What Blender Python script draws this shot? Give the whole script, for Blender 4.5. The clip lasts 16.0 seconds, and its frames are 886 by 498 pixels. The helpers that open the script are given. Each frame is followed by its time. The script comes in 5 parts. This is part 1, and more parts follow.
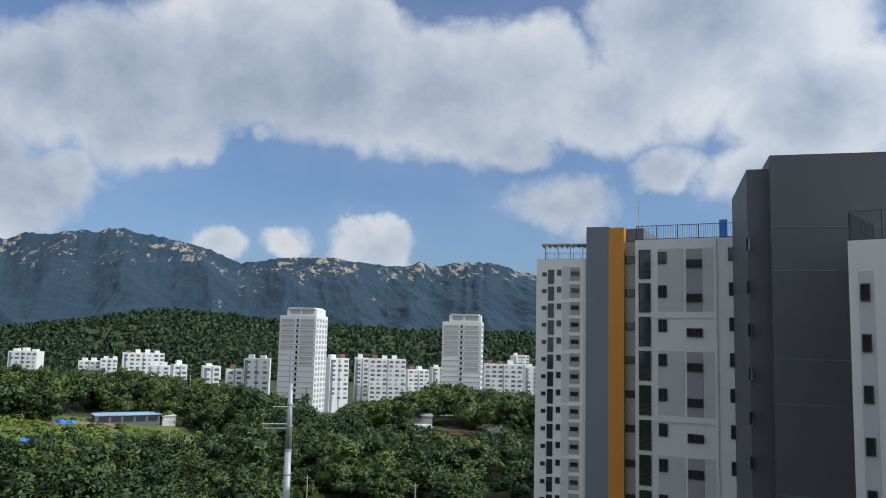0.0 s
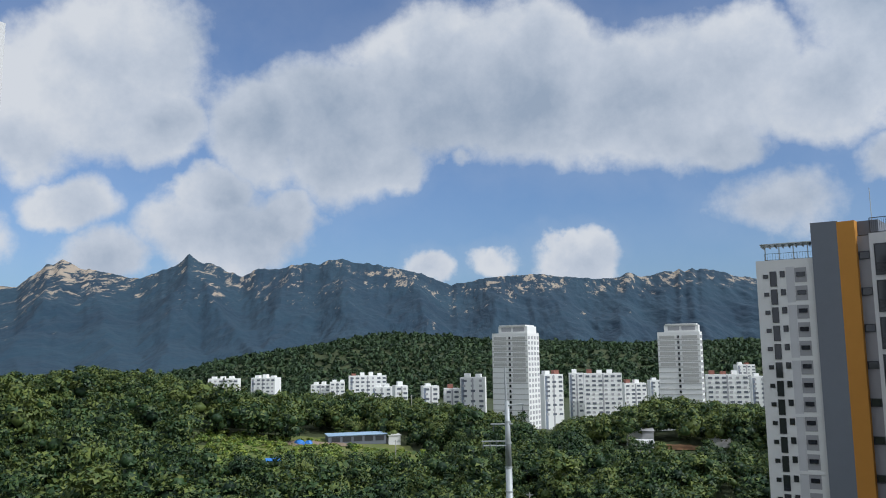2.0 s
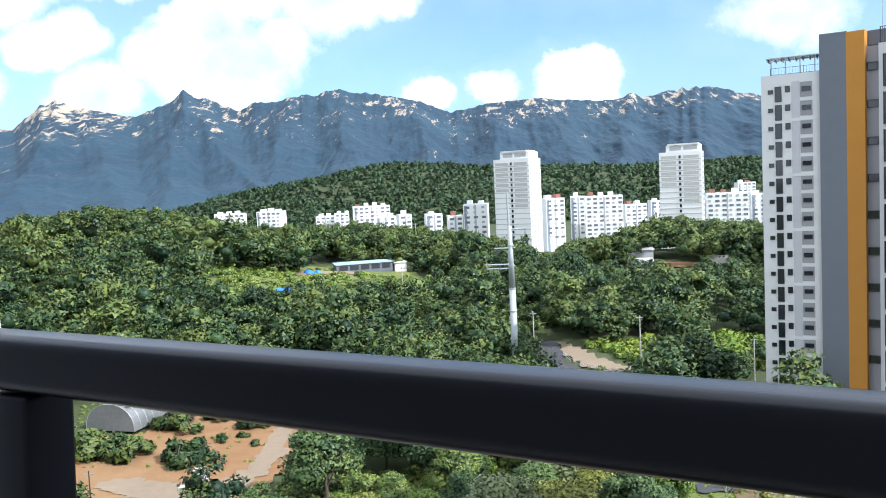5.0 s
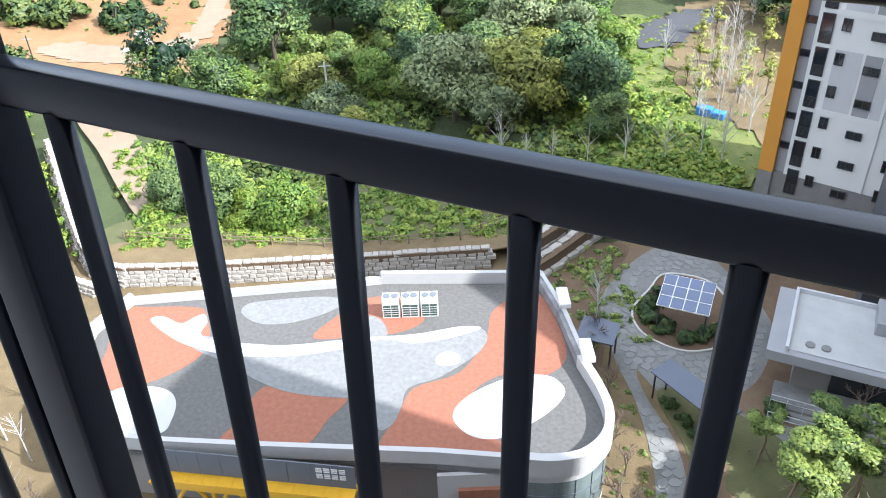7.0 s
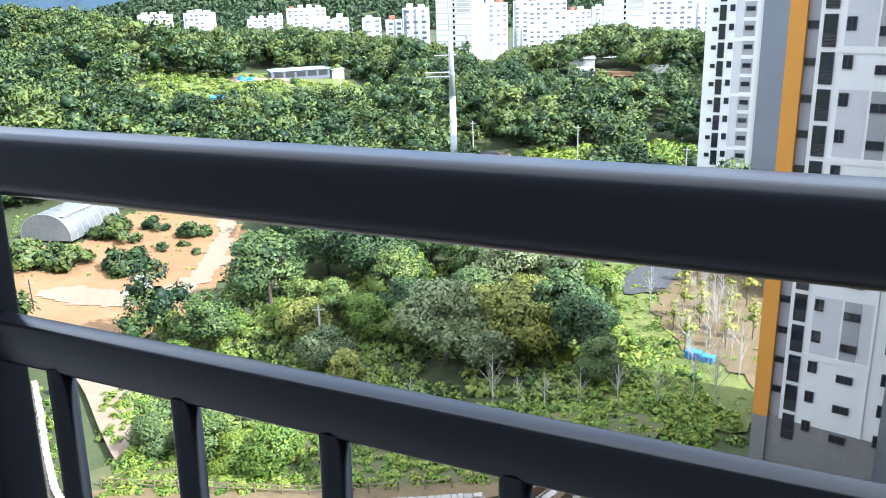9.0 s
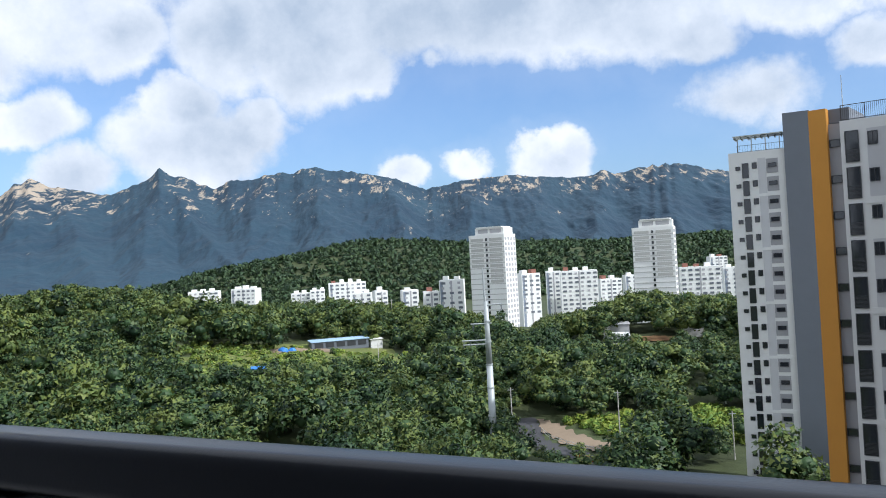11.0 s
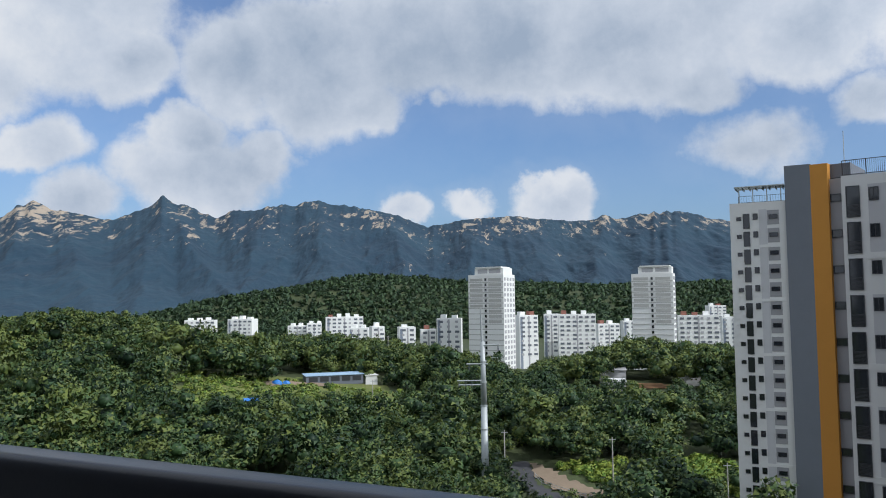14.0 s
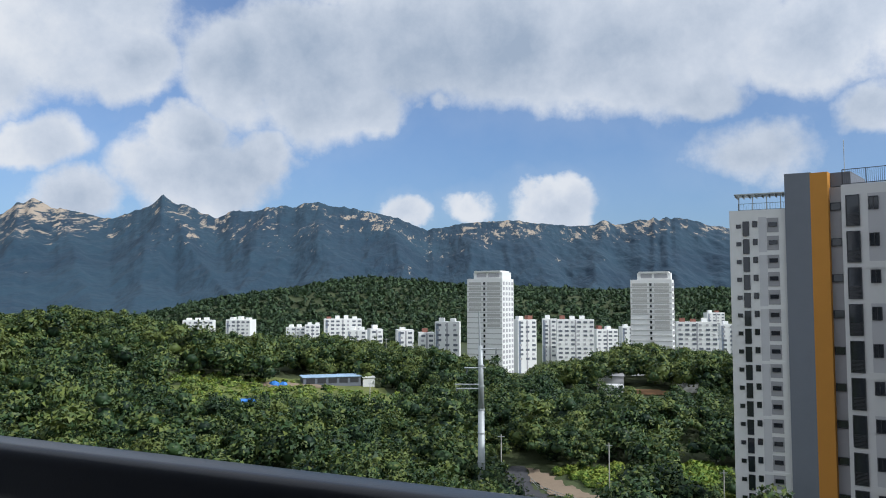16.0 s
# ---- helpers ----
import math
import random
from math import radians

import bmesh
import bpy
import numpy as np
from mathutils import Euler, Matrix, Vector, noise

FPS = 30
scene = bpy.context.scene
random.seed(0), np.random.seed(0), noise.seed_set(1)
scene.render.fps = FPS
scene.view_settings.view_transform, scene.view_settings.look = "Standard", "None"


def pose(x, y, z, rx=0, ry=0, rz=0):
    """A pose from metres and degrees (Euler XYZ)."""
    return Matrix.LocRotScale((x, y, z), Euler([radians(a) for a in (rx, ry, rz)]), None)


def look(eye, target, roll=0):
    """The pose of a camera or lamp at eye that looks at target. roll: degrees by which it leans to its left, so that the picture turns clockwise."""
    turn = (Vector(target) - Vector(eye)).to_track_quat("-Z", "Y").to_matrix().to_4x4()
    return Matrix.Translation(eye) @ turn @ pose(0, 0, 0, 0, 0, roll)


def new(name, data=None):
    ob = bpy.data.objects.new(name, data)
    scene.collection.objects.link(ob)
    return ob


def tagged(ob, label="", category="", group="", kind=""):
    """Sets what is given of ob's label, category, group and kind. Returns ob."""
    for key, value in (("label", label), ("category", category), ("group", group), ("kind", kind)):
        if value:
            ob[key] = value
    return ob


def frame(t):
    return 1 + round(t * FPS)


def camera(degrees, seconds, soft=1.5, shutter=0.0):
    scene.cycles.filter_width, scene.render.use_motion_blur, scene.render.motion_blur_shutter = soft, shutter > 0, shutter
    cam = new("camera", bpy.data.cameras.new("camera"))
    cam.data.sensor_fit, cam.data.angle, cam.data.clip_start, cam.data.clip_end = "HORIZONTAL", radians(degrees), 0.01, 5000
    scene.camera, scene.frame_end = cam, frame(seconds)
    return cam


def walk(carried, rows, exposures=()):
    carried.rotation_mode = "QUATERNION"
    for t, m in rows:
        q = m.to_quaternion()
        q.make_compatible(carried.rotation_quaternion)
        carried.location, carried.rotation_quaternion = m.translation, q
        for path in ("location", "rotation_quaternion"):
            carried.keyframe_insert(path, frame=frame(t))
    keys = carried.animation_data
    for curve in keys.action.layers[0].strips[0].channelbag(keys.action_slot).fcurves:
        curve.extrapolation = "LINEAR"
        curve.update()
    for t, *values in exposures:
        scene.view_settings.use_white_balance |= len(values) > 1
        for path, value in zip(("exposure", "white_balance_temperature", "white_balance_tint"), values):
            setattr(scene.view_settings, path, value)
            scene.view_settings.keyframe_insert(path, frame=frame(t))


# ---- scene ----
cam = camera(57.07, 16.0, soft=1.0)
# seconds, yaw, pitch, roll, then metres along the rail, away from it and up
PATH = [
    (0, -12.68, 6.93, -1.51, 0, -0.03, 0.05), (0.5, -5.06, 7.19, -0.82, 0, -0.03, 0.05), (1, -0.28, 7.39, -0.64, 0, -0.03, 0.05),
    (1.5, -0.2, 7.71, 0.15, 0, -0.03, 0.05), (2, 2.08, 7.93, 0.68, 0, -0.03, 0.05), (2.5, 4.88, 8.11, 0.85, 0, -0.03, 0.05),
    (3, 4.87, 7.97, 1.29, 0, -0.03, 0.05), (3.2, 4.61, 7.76, 1.47, 0, -0.03, 0.05), (5.3, 1.81, -8.93, 2.71, 0.009, -0.005, 0.007),
    (5.5, 1.49, -12.7, 2.72, 0.0083, -0.0045, 0.0037), (6, 0.44, -22.05, 2.82, 0.0006, 0.0035, -0.0054), (6.5, -0.72, -29.24, 2.63, -0.004, 0.009, -0.0127),
    (7, -1.42, -34.52, 2.19, -0.0087, 0.0127, -0.0186), (7.5, -1.95, -38.75, 1.91, -0.0095, 0.0132, -0.0165), (8, -1.63, -32.08, 1.57, -0.0071, 0.0107, -0.0131),
    (8.5, -1.72, -23.8, 1.54, -0.0049, 0.0064, -0.0064), (9, -1.89, -17.59, 1.78, -0.0025, 0.001, -0.0005), (9.5, -2.04, -11.44, 2.22, 0, -0.0055, 0.0055),
    (10, -2.06, -4.34, 2.8, 0, -0.0109, 0.0109), (10.2, -2.06, -2.42, 3.02, 0, -0.0125, 0.0135), (12.3, 6.79, 2.47, 2.28, 0, -0.0195, 0.0347),
    (12.5, 7.17, 2.59, 2.18, 0, -0.0195, 0.0347), (13, 7.24, 3.12, 1.37, 0, -0.0212, 0.0328), (13.5, 5.21, 3.76, 0.98, 0, -0.024, 0.028),
    (14, 0.43, 3.83, 0.74, 0, -0.0262, 0.024), (14.5, 0, 3.79, 0.18, 0, -0.0267, 0.022), (15, -0.12, 3.79, -0.2, 0, -0.027, 0.02),
    (15.5, 0.16, 3.97, -0.22, 0, -0.027, 0.019), (16, 0.33, 4.06, -0.05, 0, -0.027, 0.019)]
EYE = 42.0
RAIL = -27.18
along = Vector((math.cos(radians(RAIL)), math.sin(radians(RAIL)), 0))
ahead = Vector((-along.y, along.x, 0))
rows = []
for t, yaw, pitch, roll, s, d, h in PATH:
    p = along * s + ahead * d
    rows.append((t, pose(p.x, p.y, EYE + h, 90 + pitch, roll, yaw)))
EXPOSURES = [(0.0, -.72, 5850, 10), (3.2, -.70, 5850, 10), (5.3, .8, 5750, 10), (6.0, 1.25, 5700, 10), (7.5, 1.25, 5700, 10), (8.5, 1.36, 5620, 10), (9.0, 1.36, 5600, 10), (9.5, .95, 5700, 10),
             (10.0, .20, 5850, 10), (10.2, .10, 5850, 10), (12.3, -.40, 5850, 10), (13.0, -.58, 5850, 10), (14.0, -.58, 5850, 10), (16.0, -.52, 5850, 10)]
walk(cam, rows, EXPOSURES)

# ---- light ----
SUN_EL = 42.0
to_sun = Vector((.88 * math.cos(radians(SUN_EL)), -.475 * math.cos(radians(SUN_EL)), math.sin(radians(SUN_EL))))
sun = new("sun", bpy.data.lights.new("sun", "SUN"))
sun.data.energy, sun.data.angle, sun.data.color = 4.4, radians(.6), (1, .95, .87)
sun.matrix_world = look((0, -50, 200), Vector((0, -50, 200)) - to_sun)

world = bpy.data.worlds.new("sky")
scene.world = world
world.use_nodes = True
wt = world.node_tree
for n in list(wt.nodes):
    wt.nodes.remove(n)


def wn(kind, **sets):
    n = wt.nodes.new(kind)
    for k, v in sets.items():
        n.inputs[k].default_value = v
    return n


def wmath(op, a, b=None, clamp=False):
    n = wt.nodes.new("ShaderNodeMath")
    n.operation, n.use_clamp = op, clamp
    for i, v in enumerate((a, b)):
        if v is None:
            continue
        if isinstance(v, (int, float)):
            n.inputs[i].default_value = v
        else:
            wt.links.new(v, n.inputs[i])
    return n.outputs[0]


def build_sky():
    sky = wt.nodes.new("ShaderNodeTexSky")
    sky.sky_type, sky.sun_disc = "NISHITA", False
    sky.sun_elevation, sky.sun_rotation = radians(SUN_EL), math.atan2(to_sun.x, to_sun.y)
    sky.altitude, sky.air_density, sky.dust_density, sky.ozone_density = 200, 1.0, 1.8, 1.5
    geo = wt.nodes.new("ShaderNodeTexCoord")
    way = geo.outputs["Generated"]
    sep = wt.nodes.new("ShaderNodeSeparateXYZ")
    wt.links.new(way, sep.inputs[0])
    # clouds: heaps of soft discs in direction space, eaten into by noise
    warp = wn("ShaderNodeTexNoise", Scale=7.0, Detail=6.0, Roughness=.58)
    wt.links.new(way, warp.inputs["Vector"])
    big = wn("ShaderNodeTexNoise", Scale=4.2, Detail=10.0, Roughness=.63)
    wt.links.new(way, big.inputs["Vector"])
    shift = wt.nodes.new("ShaderNodeVectorMath")
    shift.operation = "MULTIPLY_ADD"
    wt.links.new(warp.outputs["Color"], shift.inputs[0])
    shift.inputs[1].default_value, shift.inputs[2].default_value = (.11, .11, .11), (-.055, -.055, -.055)
    bent = wt.nodes.new("ShaderNodeVectorMath")
    wt.links.new(way, bent.inputs[0])
    wt.links.new(shift.outputs[0], bent.inputs[1])

    def heap(az, el, size, squash, weight):
        a, e = radians(az), radians(el)
        c = Vector((-math.sin(a) * math.cos(e), math.cos(a) * math.cos(e), math.sin(e)))
        m = wt.nodes.new("ShaderNodeMapping")
        m.vector_type = "POINT"
        diff = wt.nodes.new("ShaderNodeVectorMath")
        diff.operation = "SUBTRACT"
        wt.links.new(bent.outputs[0], diff.inputs[0])
        diff.inputs[1].default_value = c
        wt.links.new(diff.outputs[0], m.inputs["Vector"])
        m.inputs["Scale"].default_value = (1, 1, squash)
        ln = wt.nodes.new("ShaderNodeVectorMath")
        ln.operation = "LENGTH"
        wt.links.new(m.outputs[0], ln.inputs[0])
        r = wmath("DIVIDE", ln.outputs["Value"], radians(size))
        return wmath("MULTIPLY", wmath("SUBTRACT", 1.0, r, True), weight)

    total = None
    for h in HEAPS:
        v = heap(*h)
        total = v if total is None else wmath("MAXIMUM", total, v)
    # elsewhere overhead and behind, broken cloud by noise alone
    high = wn("ShaderNodeMapRange")
    wt.links.new(sep.outputs["Z"], high.inputs[0])
    high.inputs[1].default_value, high.inputs[2].default_value = .40, .55
    back = wn("ShaderNodeMapRange")
    wt.links.new(sep.outputs["Y"], back.inputs[0])
    back.inputs[1].default_value, back.inputs[2].default_value = .65, .35
    else_ = wmath("MULTIPLY", wmath("MAXIMUM", high.outputs[0], back.outputs[0]), .38)
    total = wmath("MAXIMUM", total, else_)
    dens = wmath("ADD", total, wmath("MULTIPLY", wmath("SUBTRACT", big.outputs["Fac"], .5), .80))
    mask = wn("ShaderNodeMapRange")
    mask.interpolation_type = "SMOOTHSTEP"
    wt.links.new(dens, mask.inputs[0])
    mask.inputs[1].default_value, mask.inputs[2].default_value = .14, .40
    # brightness inside a cloud: lit tops and edges, grey bellies where it is thick
    shade = wn("ShaderNodeTexNoise", Scale=4.0, Detail=6.0, Roughness=.5)
    up = wt.nodes.new("ShaderNodeVectorMath")
    wt.links.new(bent.outputs[0], up.inputs[0])
    up.inputs[1].default_value = (0.02, 0, .05)
    wt.links.new(up.outputs[0], shade.inputs["Vector"])
    # the side turned to the sun is brighter than the side turned away
    lit = wn("ShaderNodeTexNoise", Scale=4.2, Detail=10.0, Roughness=.63)
    off = wt.nodes.new("ShaderNodeVectorMath")
    wt.links.new(way, off.inputs[0])
    off.inputs[1].default_value = (.012, -.004, .028)
    wt.links.new(off.outputs[0], lit.inputs["Vector"])
    slope = wmath("SUBTRACT", lit.outputs["Fac"], big.outputs["Fac"])
    thick = wmath("ADD", wmath("MULTIPLY", dens, .72), wmath("MULTIPLY", wmath("SUBTRACT", shade.outputs["Fac"], .5), 1.25))
    thick = wmath("ADD", thick, wmath("MULTIPLY", slope, 1.5))
    ramp = wt.nodes.new("ShaderNodeValToRGB")
    wt.links.new(thick, ramp.inputs[0])
    e = ramp.color_ramp.elements
    e[0].position, e[0].color = .10, (.93, .92, .90, 1)
    e[1].position, e[1].color = .80, (.44, .51, .60, 1)
    mid = e.new(.34)
    mid.color = (.74, .77, .81, 1)
    # a thin veil between the heaps
    veil = wn("ShaderNodeMapRange")
    wt.links.new(dens, veil.inputs[0])
    veil.inputs[1].default_value, veil.inputs[2].default_value, veil.inputs[4].default_value = -.30, .32, .17
    cover = wmath("MAXIMUM", mask.outputs[0], veil.outputs[0])
    bg = wn("ShaderNodeBackground", Strength=.15)
    deep = wt.nodes.new("ShaderNodeMix")
    deep.data_type, deep.blend_type = "RGBA", "MULTIPLY"
    deep.inputs[0].default_value, deep.inputs[7].default_value = 1, (.80, .97, 1.17, 1)
    wt.links.new(sky.outputs[0], deep.inputs[6])
    wt.links.new(deep.outputs[2], bg.inputs["Color"])
    cl = wn("ShaderNodeBackground", Strength=.95)
    # clouds shine more towards the sun
    near = wt.nodes.new("ShaderNodeVectorMath")
    near.operation = "DOT_PRODUCT"
    wt.links.new(way, near.inputs[0])
    near.inputs[1].default_value = to_sun
    glow = wn("ShaderNodeMapRange")
    wt.links.new(near.outputs["Value"], glow.inputs[0])
    glow.inputs[1].default_value, glow.inputs[2].default_value, glow.inputs[3].default_value, glow.inputs[4].default_value = .1, 1, 1.2, 1.7
    wt.links.new(glow.outputs[0], cl.inputs["Strength"])
    wt.links.new(ramp.outputs[0], cl.inputs["Color"])
    mix = wt.nodes.new("ShaderNodeMixShader")
    wt.links.new(cover, mix.inputs[0])
    wt.links.new(bg.outputs[0], mix.inputs[1])
    wt.links.new(cl.outputs[0], mix.inputs[2])
    out = wt.nodes.new("ShaderNodeOutputWorld")
    wt.links.new(mix.outputs[0], out.inputs["Surface"])


# azimuth to the left, elevation, radius in degrees, vertical squash, weight
HEAPS = [(26, 19.5, 10, 1.2, .9), (29.5, 15, 6, 1.3, .7), (21.5, 16, 5, 1.2, .75), (15, 15.5, 6.5, 1.2, .8), (9.5, 16.5, 9.5, 1.35, .9), (2.5, 19.5, 10, 1.3, .9), (5.5, 14, 5, 1.6, .7),
         (-5, 18.5, 11, 1.4, .95), (-12, 17.5, 10, 1.4, .95), (-18, 19, 7, 1.2, .85), (-17.5, 14.5, 5, 1.6, .6), (.8, 13.9, 2.4, 1.2, .55), (-24.5, 17.5, 6, 1.2, .75), (-28.5, 12.5, 4, 1.4, .6),
         (17, 8.8, 8, 1.75, .85), (18.3, 11.2, 4, 1.2, .8), (13.2, 10, 4, 1.3, .7), (27, 11, 5, 1.6, .7), (24.8, 7.2, 4.2, 1.3, .65), (-7.2, 7.2, 4.4, 1.7, .85), (-6.2, 7.9, 2.2, 1.2, .8), (-1.7, 6.6, 3.2, 1.6, .75),
         (3.2, 6.2, 2.8, 1.5, .7), (-21, 10, 7, 1.8, .48), (-32, 23, 13, 1.2, .9), (-38, 16.5, 9, 1.3, .85), (-34, 11.5, 6, 1.6, .6), (33, 8, 5, 1.5, .55)]
build_sky()


# ---- materials ----
def mat(name, color, rough=.7, metal=0.0, vary=.15, scale=3.0, bump=.0, bscale=30.0, color2=None, spec=.5, per=0.0, coords="Object"):
    m = bpy.data.materials.new(name)
    m.use_nodes = True
    nt = m.node_tree
    b = nt.nodes["Principled BSDF"]
    b.inputs["Roughness"].default_value, b.inputs["Metallic"].default_value = rough, metal
    b.inputs["Specular IOR Level"].default_value = spec
    tc = nt.nodes.new("ShaderNodeTexCoord")
    where = tc.outputs[coords]
    if coords == "World":
        where = tc.outputs["Object"]
    n1 = nt.nodes.new("ShaderNodeTexNoise")
    n1.inputs["Scale"].default_value, n1.inputs["Detail"].default_value, n1.inputs["Roughness"].default_value = scale, 8, .65
    nt.links.new(where, n1.inputs["Vector"])
    n2 = nt.nodes.new("ShaderNodeTexNoise")
    n2.inputs["Scale"].default_value, n2.inputs["Detail"].default_value = scale * .13, 3
    nt.links.new(where, n2.inputs["Vector"])
    add = nt.nodes.new("ShaderNodeMath")
    nt.links.new(n1.outputs["Fac"], add.inputs[0])
    nt.links.new(n2.outputs["Fac"], add.inputs[1])
    fac = add.outputs[0]
    if per:
        oi = nt.nodes.new("ShaderNodeObjectInfo")
        k = nt.nodes.new("ShaderNodeMath")
        k.operation = "MULTIPLY_ADD"
        nt.links.new(oi.outputs["Random"], k.inputs[0])
        k.inputs[1].default_value = per
        nt.links.new(fac, k.inputs[2])
        fac = k.outputs[0]
    rp = nt.nodes.new("ShaderNodeMapRange")
    nt.links.new(fac, rp.inputs[0])
    rp.inputs[1].default_value, rp.inputs[2].default_value = .65, 1.35 + per
    mx = nt.nodes.new("ShaderNodeMix")
    mx.data_type = "RGBA"
    c = Vector(color)
    c2 = Vector(color2) if color2 else c * (1 + vary)
    c1 = c if color2 else c * (1 - vary)
    mx.inputs[6].default_value, mx.inputs[7].default_value = (*c1, 1), (*c2, 1)
    nt.links.new(rp.outputs[0], mx.inputs[0])
    nt.links.new(mx.outputs[2], b.inputs["Base Color"])
    if bump:
        n3 = nt.nodes.new("ShaderNodeTexNoise")
        n3.inputs["Scale"].default_value, n3.inputs["Detail"].default_value = bscale, 5
        nt.links.new(where, n3.inputs["Vector"])
        bp = nt.nodes.new("ShaderNodeBump")
        bp.inputs["Strength"].default_value, bp.inputs["Distance"].default_value = bump, .5 / bscale
        nt.links.new(n3.outputs["Fac"], bp.inputs["Height"])
        nt.links.new(bp.outputs[0], b.inputs["Normal"])
    return m


def leaf_mat(name, c1, c2, c3):
    """Leaves: the hue changes from tree to tree and from clump to clump; tone also carries painted crown shade."""
    m = bpy.data.materials.new(name)
    m.use_nodes = True
    nt = m.node_tree
    b = nt.nodes["Principled BSDF"]
    b.inputs["Roughness"].default_value = .55
    b.inputs["Specular IOR Level"].default_value = .35
    g = nt.nodes.new("ShaderNodeNewGeometry")
    at = nt.nodes.new("ShaderNodeAttribute")
    at.attribute_name = "tone"
    oi = nt.nodes.new("ShaderNodeObjectInfo")
    s = nt.nodes.new("ShaderNodeMath")
    nt.links.new(at.outputs["Fac"], s.inputs[0])
    k = nt.nodes.new("ShaderNodeMath")
    k.operation = "MULTIPLY_ADD"
    nt.links.new(g.outputs["Random Per Island"], k.inputs[0])
    k.inputs[1].default_value, k.inputs[2].default_value = .55, -.28
    nt.links.new(k.outputs[0], s.inputs[1])
    s2 = nt.nodes.new("ShaderNodeMath")
    s2.operation = "MULTIPLY_ADD"
    nt.links.new(oi.outputs["Random"], s2.inputs[0])
    s2.inputs[1].default_value = .4
    nt.links.new(s.outputs[0], s2.inputs[2])
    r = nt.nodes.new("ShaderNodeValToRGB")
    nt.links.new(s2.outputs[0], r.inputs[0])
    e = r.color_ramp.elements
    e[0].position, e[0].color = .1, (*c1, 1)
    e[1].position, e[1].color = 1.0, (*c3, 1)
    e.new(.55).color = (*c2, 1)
    nt.links.new(r.outputs[0], b.inputs["Base Color"])
    tr = nt.nodes.new("ShaderNodeBsdfTranslucent")
    nt.links.new(r.outputs[0], tr.inputs["Color"])
    mx = nt.nodes.new("ShaderNodeMixShader")
    mx.inputs[0].default_value = .15
    nt.links.new(b.outputs[0], mx.inputs[1])
    nt.links.new(tr.outputs[0], mx.inputs[2])
    nt.links.new(mx.outputs[0], nt.nodes["Material Output"].inputs["Surface"])
    return m


M = dict(
    white=mat("white_paint", (.66, .66, .645), .8, 0, .05, .6, .1, 12),
    pale=mat("pale_grey_paint", (.50, .50, .51), .8, 0, .05, .6, .1, 12),
    midgrey=mat("mid_grey_paint", (.30, .30, .31), .8, 0, .06, .6, .1, 12),
    slate=mat("slate_paint", (.14, .155, .18), .75, 0, .06, .5, .1, 12),
    dark=mat("dark_cladding", (.085, .09, .10), .55, 0, .08, .5, .05, 8),
    orange=mat("orange_paint", (.55, .25, .035), .75, 0, .06, .6, .1, 12),
    yellow=mat("pale_yellow_paint", (.66, .62, .27), .8, 0, .05, .6),
    brown=mat("warm_grey_paint", (.25, .23, .215), .8, 0, .05, .6),
    base=mat("stone_base", (.20, .195, .19), .8, 0, .15, 1.2, .2, 10),
    frame=mat("window_frame", (.035, .037, .042), .45, 0, .1, 3),
    glass=mat("window_glass", (.012, .016, .022), .06, 0, .1, 1, spec=.8),
    # pane grey stands for curtains and for bright reflections put into the colour
    glass_light=mat("curtain_and_reflection_glass", (.13, .14, .155), .08, 0, .5, .9, spec=.8),
    rail=mat("dark_painted_steel", (.004, .005, .009), .28, 0.0, .25, 40, .06, 350, spec=.42),
    steel=mat("galvanised_steel", (.42, .45, .45), .55, .35, .1, 2),
    conc=mat("concrete", (.46, .44, .41), .85, 0, .12, 2, .2, 20),
    soil=mat("forest_floor", (.05, .065, .022), .95, 0, .4, .25, .4, 2, coords="Object"),
    grass=mat("meadow_grass", (.075, .12, .024), .9, 0, .3, .9, .8, 5, color2=(.19, .19, .055)),
    lawn=mat("dull_lawn", (.06, .075, .025), .9, 0, .3, .6, .6, 6, color2=(.13, .12, .05)),
    dirt=mat("orange_dirt", (.22, .105, .04), .95, 0, .2, .3, .4, 3, color2=(.30, .19, .095)),
    sand=mat("pale_track", (.25, .19, .13), .95, 0, .15, .6, .3, 4),
    asphalt=mat("asphalt", (.06, .06, .065), .9, 0, .15, 1, .2, 30),
    far_white=mat("far_white_paint", (.84, .84, .81), .8, 0, .03, .2),
    red_tile=mat("red_brown_roof", (.26, .11, .08), .8, 0, .1, .3),
    blue_grey=mat("blue_grey_paint", (.24, .28, .34), .8, 0, .05, .2),
    far_grey=mat("far_grey_paint", (.42, .42, .43), .8, 0, .05, .2),
    bark=mat("bark", (.10, .08, .06), .9, 0, .3, 3, .5, 10),
    panel_far=mat("pale_beige_panel", (.50, .49, .46), .8, 0, .05, .2),
    blue=mat("blue_sheet", (.05, .22, .62), .5, 0, .15, 2),
)
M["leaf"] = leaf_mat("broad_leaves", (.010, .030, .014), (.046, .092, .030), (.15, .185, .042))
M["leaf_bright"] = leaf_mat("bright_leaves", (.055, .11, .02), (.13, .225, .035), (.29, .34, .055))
# the broad leaves again, lightened: sun on near growth is put into the colour
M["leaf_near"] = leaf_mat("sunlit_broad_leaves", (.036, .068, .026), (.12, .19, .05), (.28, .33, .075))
M["leaf_dark"] = leaf_mat("dark_broad_leaves", (.018, .046, .020), (.066, .120, .042), (.18, .24, .07))
M["leaf_grey"] = leaf_mat("grey_green_leaves", (.042, .066, .034), (.125, .168, .075), (.29, .33, .15))
M["leaf_olive"] = leaf_mat("olive_yellow_leaves", (.065, .080, .020), (.19, .215, .045), (.38, .38, .085))
M["leaf_far"] = leaf_mat("far_woods_leaves", (.024, .048, .028), (.042, .08, .036), (.07, .11, .04))


